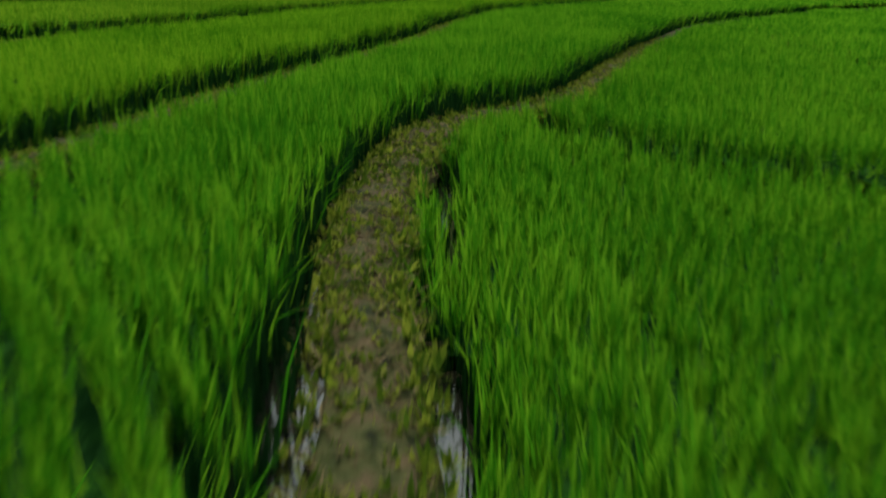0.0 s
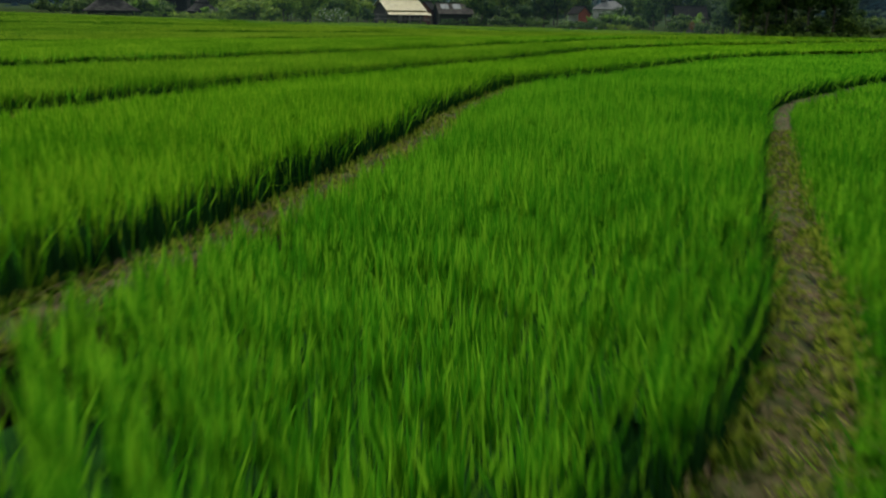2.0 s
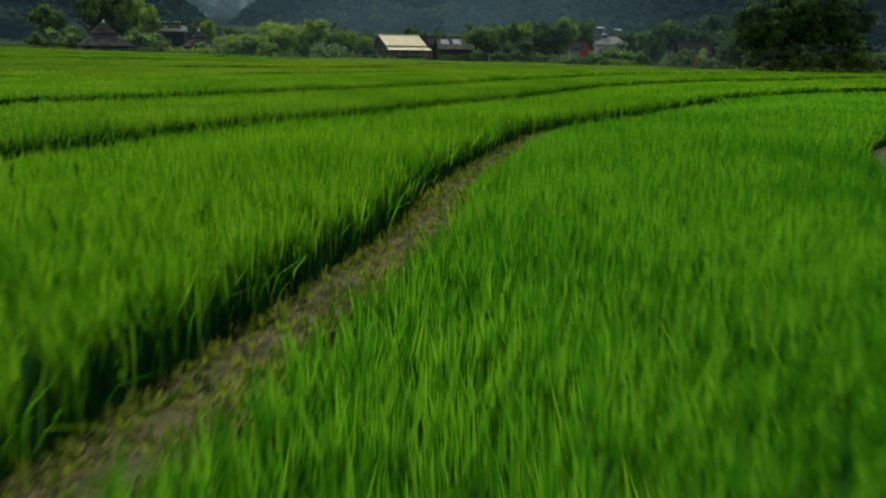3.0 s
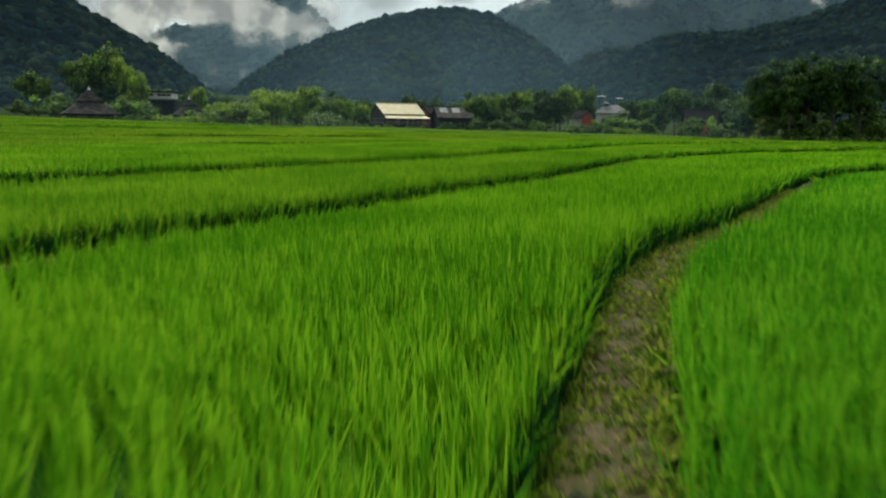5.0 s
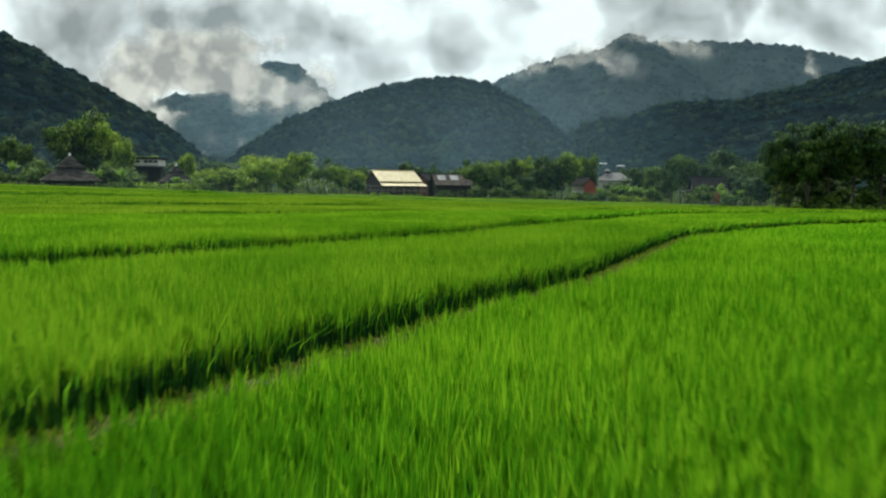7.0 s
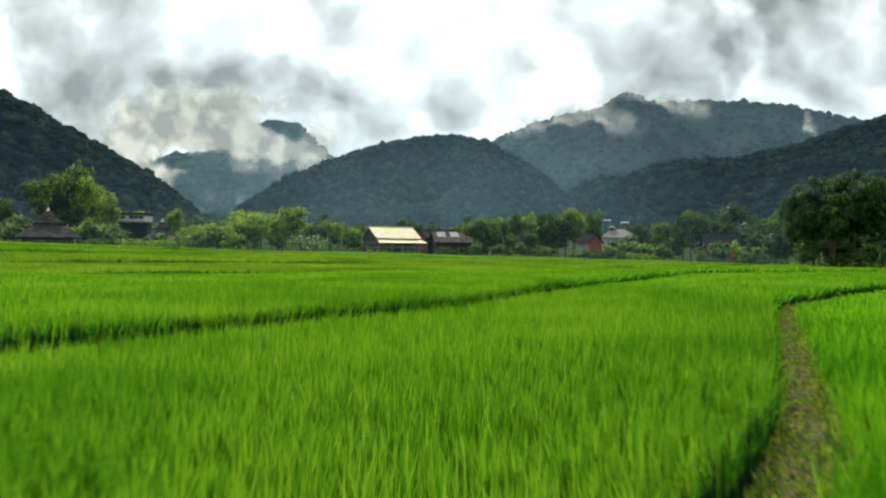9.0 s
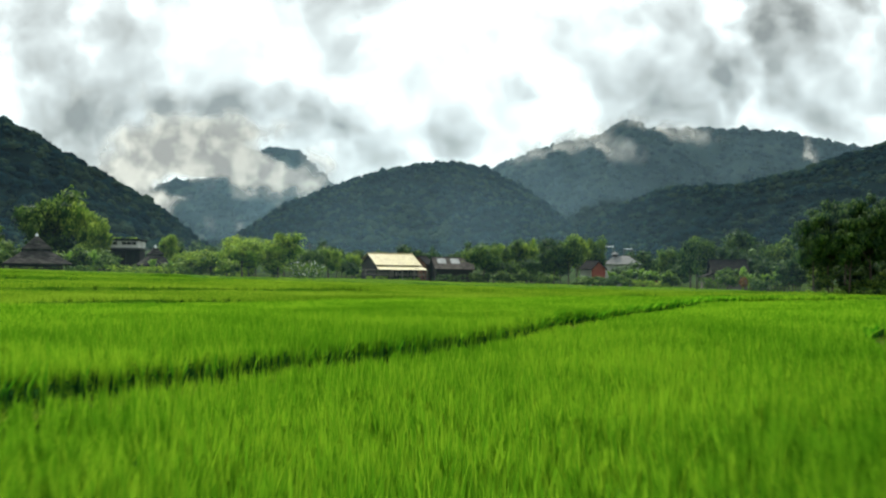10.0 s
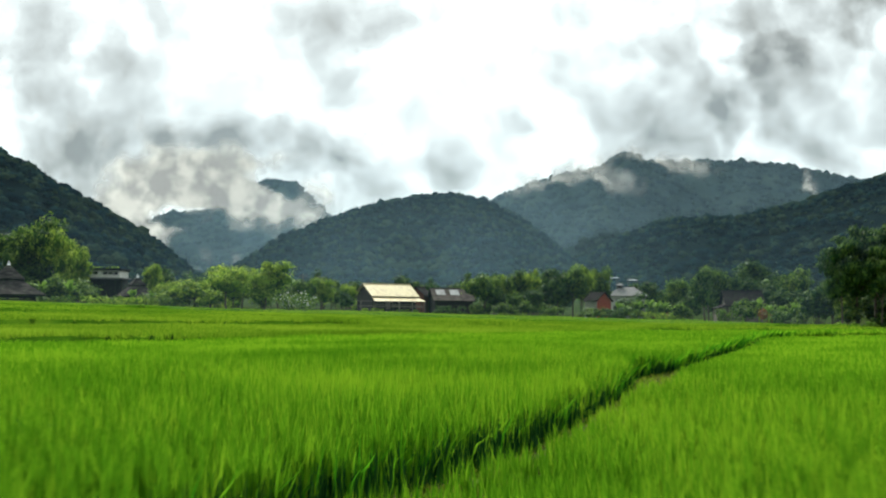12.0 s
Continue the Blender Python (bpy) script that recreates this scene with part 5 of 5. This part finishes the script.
cloud_heap(-205, 945, 110, 330, 170, [
    (-98, 8, 40, 30, 0.8), (-60, 26, 52, 28, 0.95), (-10, 24, 46, 32, 0.95), (12, -6, 42, 23, 1.0), (84, -11, 32, 30, 0.62), (52, -10, 36, 14, 0.6),
    (-67, -37, 28, 21, 0.62), (-40, -2, 52, 15, 0.8), (-100, -16, 36, 26, 0.75), (-54, -24, 22, 8, -0.6), (46, 14, 20, 9, -0.50), (62, 6, 20, 14, -0.3), (84, -10, 20, 14, -0.3), (40, 36, 44, 14, 0.45)],
    2.2, "heaped grey and white low cloud round a mountain peak")
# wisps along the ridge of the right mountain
cloud_haze_sheet(132, 1000, 144, 180, 44, 7.7, 0.55, lean=-16, dense=0.05)
cloud_haze_sheet(180, 1000, 144, 122, 46, 8.9, 0.42, lean=14, dense=0.04)
cloud_haze_sheet(244, 1000, 163, 160, 34, 8.3, 0.55, lean=12, dense=0.04)
cloud_haze_sheet(399, 1000, 138, 30, 60, 9.4, 0.5, lean=-12)

# ------------------------------------------------------------------ the village
timber_house(-8.6, 209.5, 28)
rail_fence([(-14.5, 198), (-8, 199.5), (-1.4, 200.5)], 2.1, "weathered wooden post and rail fence before the house")
gabled_house(-2.6, 226, 4.6, 2.0, 3.6, 5.4, 70, DARK_ROOF, CLAY, "small house with a reddish gable behind the timber house")
_long = gabled_house(3.4, 224, 7.6, 3.8, 2.7, 5.15, 12, BROWN_ROOF, DARK_WOOD, "long low dark building with two pale roof panels", windows=((-2, 1.4, 1.2, 0.8), (1.5, 1.4, 1.2, 0.8)))
_z = float(ground_z(3.4, 224)) - FLOOR
for _px in (-2.3, 0.5):
    bm = bmesh.new()
    slab(bm, [(_px - 0.9, -2.1, 3.80 - _z + 0.05), (_px + 0.9, -2.1, 3.80 - _z + 0.05), (_px + 0.9, -0.5, 4.83 - _z + 0.05), (_px - 0.9, -0.5, 4.83 - _z + 0.05)], 0.05)
    part("roof_panel", bm, FADED_PANEL, _long, "pale translucent roof sheet")
gabled_house(31.9, 219, 3.6, 2.1, 2.9, 4.75, -62, DARK_ROOF, WHITE_WALL, "small house with a red boarded gable wall and dark roof",
             RED_WALL, side_label="red boarded gable wall")
hip_house(44.2, 250)
sheet_shelter(43.5, 262, 9.2, 2.4)
sheet_shelter(49.5, 268, 8.9, 2.0)
_cottage = gabled_house(46.0, 178.5, 5.0, 2.8, 2.0, 4.35, -7, DARK_ROOF, GREY_WOOD, "grey walled cottage under a dark sagging roof", windows=((-1.4, 1.4, 0.7, 0.7), (1.3, 1.4, 0.7, 0.7)))
_z = float(ground_z(46.3, 178.5)) - FLOOR
bm = bmesh.new()
slab(bm, [(-4.2, -2.8, 1.6 - _z), (-2.6, -2.8, 2.2 - _z), (-2.6, 1.6, 2.2 - _z), (-4.2, 1.6, 1.6 - _z)], 0.1)
part("lean_to_roof", bm, DARK_ROOF, _cottage)
boxed("lean_to_wall", (-3.3, -0.7, (1.7 - _z) / 2), (1.3, 3.4, 1.7 - _z), GREY_WOOD, _cottage, label="weathered grey boarding")
window(_cottage, (-3.3, -2.42, 1.1), (0.6, 0.06, 0.6), GREY_WOOD)
thatched_pavilion(-49.8, 150, 3.9, 2.2, 4.05, 5.75, 26, "thatched open pavilion with a two-tiered grey roof")
thatched_pavilion(-39.6, 165, 2.3, 2.3, 3.85, 4.95, 30, "small round-looking thatched hut with a pale cap")
white_block(-46.8, 173)
utility_pole(-24.5, 214, 7.4)

TREES = [
    ("broad", -57.4, 171, 13.0, 8.9), ("dark", -58.6, 173, 11.4, 7.6), ("dark", -55.4, 169, 6.6, 6.0), ("broad_light", -52.2, 170, 11.1, 5.2), ("broad_light", -48.4, 167.5, 8.7, 3.4), ("broad_light", -40.3, 175, 6.9, 2.9),
    ("bright_bush", -32.6, 158, 3.3, 3.6), ("broad_light", -28.0, 150, 4.0, 5.0), ("spread", -21.2, 136, 4.8, 4.5), ("spread", -22.5, 150, 5.6, 4.2),
    ("airy", -21.1, 139, 4.0, 2.9), ("airy", -18.7, 144, 6.0, 5.5), ("bright_bush", -26.2, 150, 3.9, 3.3), ("broad", -17.6, 165, 4.6, 3.6),
    ("broad_light", -15.4, 168, 4.9, 3.6), ("dark", -15.6, 189, 4.0, 2.5), ("broad_light", -14.6, 197, 4.9, 3.1), ("broad", 8.9, 205, 7.1, 6.7),
    ("airy", 13.9, 228, 8.0, 4.1), ("broad", 16.8, 228, 8.8, 6.4), ("bamboo", 20.9, 226, 8.7, 5.4), ("broad", 14.5, 208, 4.3, 3.4),
    ("dark", 18.2, 208, 4.7, 3.8), ("dark", 23.6, 216, 8.7, 7.1), ("broad", 26.5, 216, 9.0, 6.2), ("bamboo", 28.5, 218, 9.4, 4.2),
    ("broad", 33.9, 228, 9.6, 5.3), ("thicket", 36.4, 165, 6.6, 3.3), ("broad", 44.6, 190, 8.1, 5.6),
    ("dark", 57.0, 205, 9.9, 9.3), ("broad", 61.3, 200, 8.5, 6.4), ("tall", 40.3, 134, 8.2, 3.4), ("tall", 42.7, 136, 9.6, 4.8),
    ("tall", 43.0, 131.5, 7.6, 3.4), ("tall", 45.1, 137, 9.6, 4.8), ("tall", 46.6, 134, 10.2, 5.2), ("tall", 49.7, 134, 9.7, 5.2),
    ("tall", 53.9, 136, 10.2, 5.6), ("bush", -57.9, 158, 5.2, 4.4), ("broad", -64.9, 168, 8.6, 6.2), ("dark", -11.8, 234, 6.4, 4.7),
    ("spread", -25.0, 156, 6.0, 5.4), ("broad_light", -30.5, 160, 4.0, 4.0), ("spread", -34.2, 162, 4.2, 3.6), ("dark", -13.0, 178, 3.2, 2.6), ("bright_bush", -20.5, 152, 3.6, 4.0),
    ("bright_bush", -23.6, 140, 3.0, 3.4), ("broad", 30.6, 226, 7.4, 5.0), ("dark", 11.4, 214, 5.4, 4.6), ("dark", 49.5, 188, 6.6, 5.0), ("broad", 41.5, 196, 6.4, 5.0),
    ("dark", 54.5, 190, 6.4, 5.6), ("dark", 58.5, 176, 5.6, 5.4), ("bush", 52.6, 172, 3.2, 4.2), ("bush", 43.4, 145, 3.6, 4.6), ("dark", 48.2, 146, 6.2, 5.0), ("dark", 54.0, 147, 6.6, 5.4), ("bush", 58.6, 142, 4.2, 5.0),
    # thickets here are added as dark fill for the shade under the trees
    ("bush", -47.8, 161, 4.5, 4.4), ("bush", -44.4, 160, 4.2, 4.0), ("broad_light", -49.9, 166, 5.4, 3.4), ("dark", 6.5, 238, 6.7, 6.0), ("thicket", 41.0, 140, 3.6, 4.0), ("thicket", 44.6, 143, 4.4, 4.4), ("thicket", 48.4, 141, 4.2, 4.6), ("thicket", 52.4, 143, 4.6, 4.8), ("thicket", 57.0, 141, 4.6, 5.0), ("thicket", 61.0, 146, 5.0, 5.4), ("thicket", 51.6, 176, 4.4, 4.8), ("thicket", 56.0, 170, 4.2, 5.2), ("thicket", 39.2, 182, 4.0, 4.0), ("dark", 51.1, 264, 8.0, 6.8), ("broad", 52.8, 240, 7.0, 6.4),
]
for _i, (_kind, _x, _y, _top, _w) in enumerate(TREES):
    tree(_kind, _x + (0.6 if _kind == "tall" else 0), _y, _top, _w * (1.28 if _kind == "tall" else 1.12), _i, 71.0 * _i)
_rng = np.random.default_rng(31)
# thick growth along the edge of the fields and between the houses
for _i in range(60):
    _x = -62 + 124 * (_i + _rng.uniform(0, 0.9)) / 60
    _y = float(field_end(_x)) + _rng.uniform(4, 9) + (28 if -15 < _x < 7 else 0)
    tree("bright_bush" if -36 < _x < -14 else "bush", _x, _y, float(ground_z(_x, _y)) + _rng.uniform(1.6, 3.0) * (0.55 if -43.5 < _x < -36 else 1), _rng.uniform(2.6, 4.2), _i, 83.0 * _i)
# the wooded foot of the hills behind the houses
for _i in range(46):
    _x, _y = _rng.uniform(-75, 85), _rng.uniform(238, 330)
    _x *= _y / 260
    tree("distant", _x, _y, float(ground_z(_x, _y)) + _rng.uniform(5, 9.5), _rng.uniform(6, 10), _i, 47.0 * _i)

for _x, _y, _t in ((-43.4, 152, 2.8), (-37.0, 155, 2.0), (-45.8, 158, 2.8), (-60.5, 156, 3.6), (-58.5, 152, 3.2), (-35.2, 150, 2.2),
                   (30.4, 179, 3.0), (32.2, 178, 3.4), (33.6, 180, 3.0), (35.2, 177, 2.6), (43.2, 170, 3.0), (48.6, 170, 2.8), (50.4, 171, 2.8), (39.4, 150, 2.6), (28.9, 181, 2.6), (52.4, 168, 3.0), (27.4, 178, 2.8), (31.2, 180.5, 3.2), (34.4, 178.5, 3.0), (36.6, 180, 2.8), (45.0, 168.5, 3.6), (50.0, 168, 3.4),
                   (41.9, 166, 2.8), (-47.2, 153, 3.0), (-44.6, 155, 3.0), (-36.3, 153, 2.0), (-33.0, 149.5, 2.2)):
    banana(_x, _y, _t, _rng)
for _x, _y, _w, _t, _m, _label, _fl in (
        (-16.6, 152, 5.0, 2.9, "broad", "rounded shrub full of pale blossom", True), (-34, 148.5, 5, 1.5, "light", "low weedy shrub at the field edge", False),
        (-38.5, 150, 5, 1.4, "light", "low weedy shrub at the field edge", False), (-43.5, 148.5, 4, 1.2, "broad", "low weedy shrub at the field edge", False),
        (-30, 150, 5, 1.7, "broad", "low weedy shrub at the field edge", False), (-24.5, 147.5, 4, 1.6, "light", "low weedy shrub at the field edge", False),
        (26.6, 176, 3.4, 2.2, "dark", "dense clipped green hedge shrub", False), (28.9, 176.5, 3.0, 2.0, "broad", "dense clipped green hedge shrub", False),
        (31.5, 176, 4.0, 1.6, "light", "low weedy shrub at the field edge", False), (34.3, 175, 4.0, 1.5, "light", "low weedy shrub at the field edge", False),
        (20.0, 202, 3.2, 2.0, "broad", "grey-green shrub beside the trees", False), (8.5, 203.5, 3.0, 1.6, "broad", "small shrub under a tree", False),
        (41.6, 171, 3.6, 2.2, "broad", "green shrub before a cottage", False), (40.6, 152, 3.0, 2.2, "russet", "reddish brown shrub among green plants", False),
        (38.8, 142, 3.6, 1.8, "dark", "low dark shrub under tall trees", False), (46.5, 130.5, 8, 1.3, "dark", "low dark shrub under tall trees", False), (52.5, 131, 8, 1.3, "dark", "low dark shrub under tall trees", False),
        (-10.5, 201.5, 4.0, 1.0, "light", "low plants growing along a fence", False), (-4.5, 202.5, 4.0, 1.0, "broad", "low plants growing along a fence", False),
        (3.0, 203, 6.5, 1.9, "dark", "dark shrub before a long building", False), (35, 184, 3, 2.2, "russet", "reddish brown shrub among green plants", False),
        (30, 205, 7, 1.2, "dark", "low dark shrub near a red house", False), (14, 203, 6, 0.9, "light", "low weedy shrub at the field edge", False)):
    shrub(_x, _y, _w, _t, LEAF[_m], _label, _rng, _fl)

# a row of young plants along the edge of the fields before the tall trees
for _i in range(15):
    shrub(38.2 + 1.25 * _i + _rng.uniform(-0.2, 0.2), 128.6 + _rng.uniform(-0.3, 0.3), 0.7, _rng.uniform(0.75, 1.0), LEAF["banana"],
          "small pale green plant in a row at the field edge", _rng, group="row of young plants")

# ------------------------------------------------------------------ the crop and the growth on the bunds
build_rice()
build_stalks()
build_weeds()
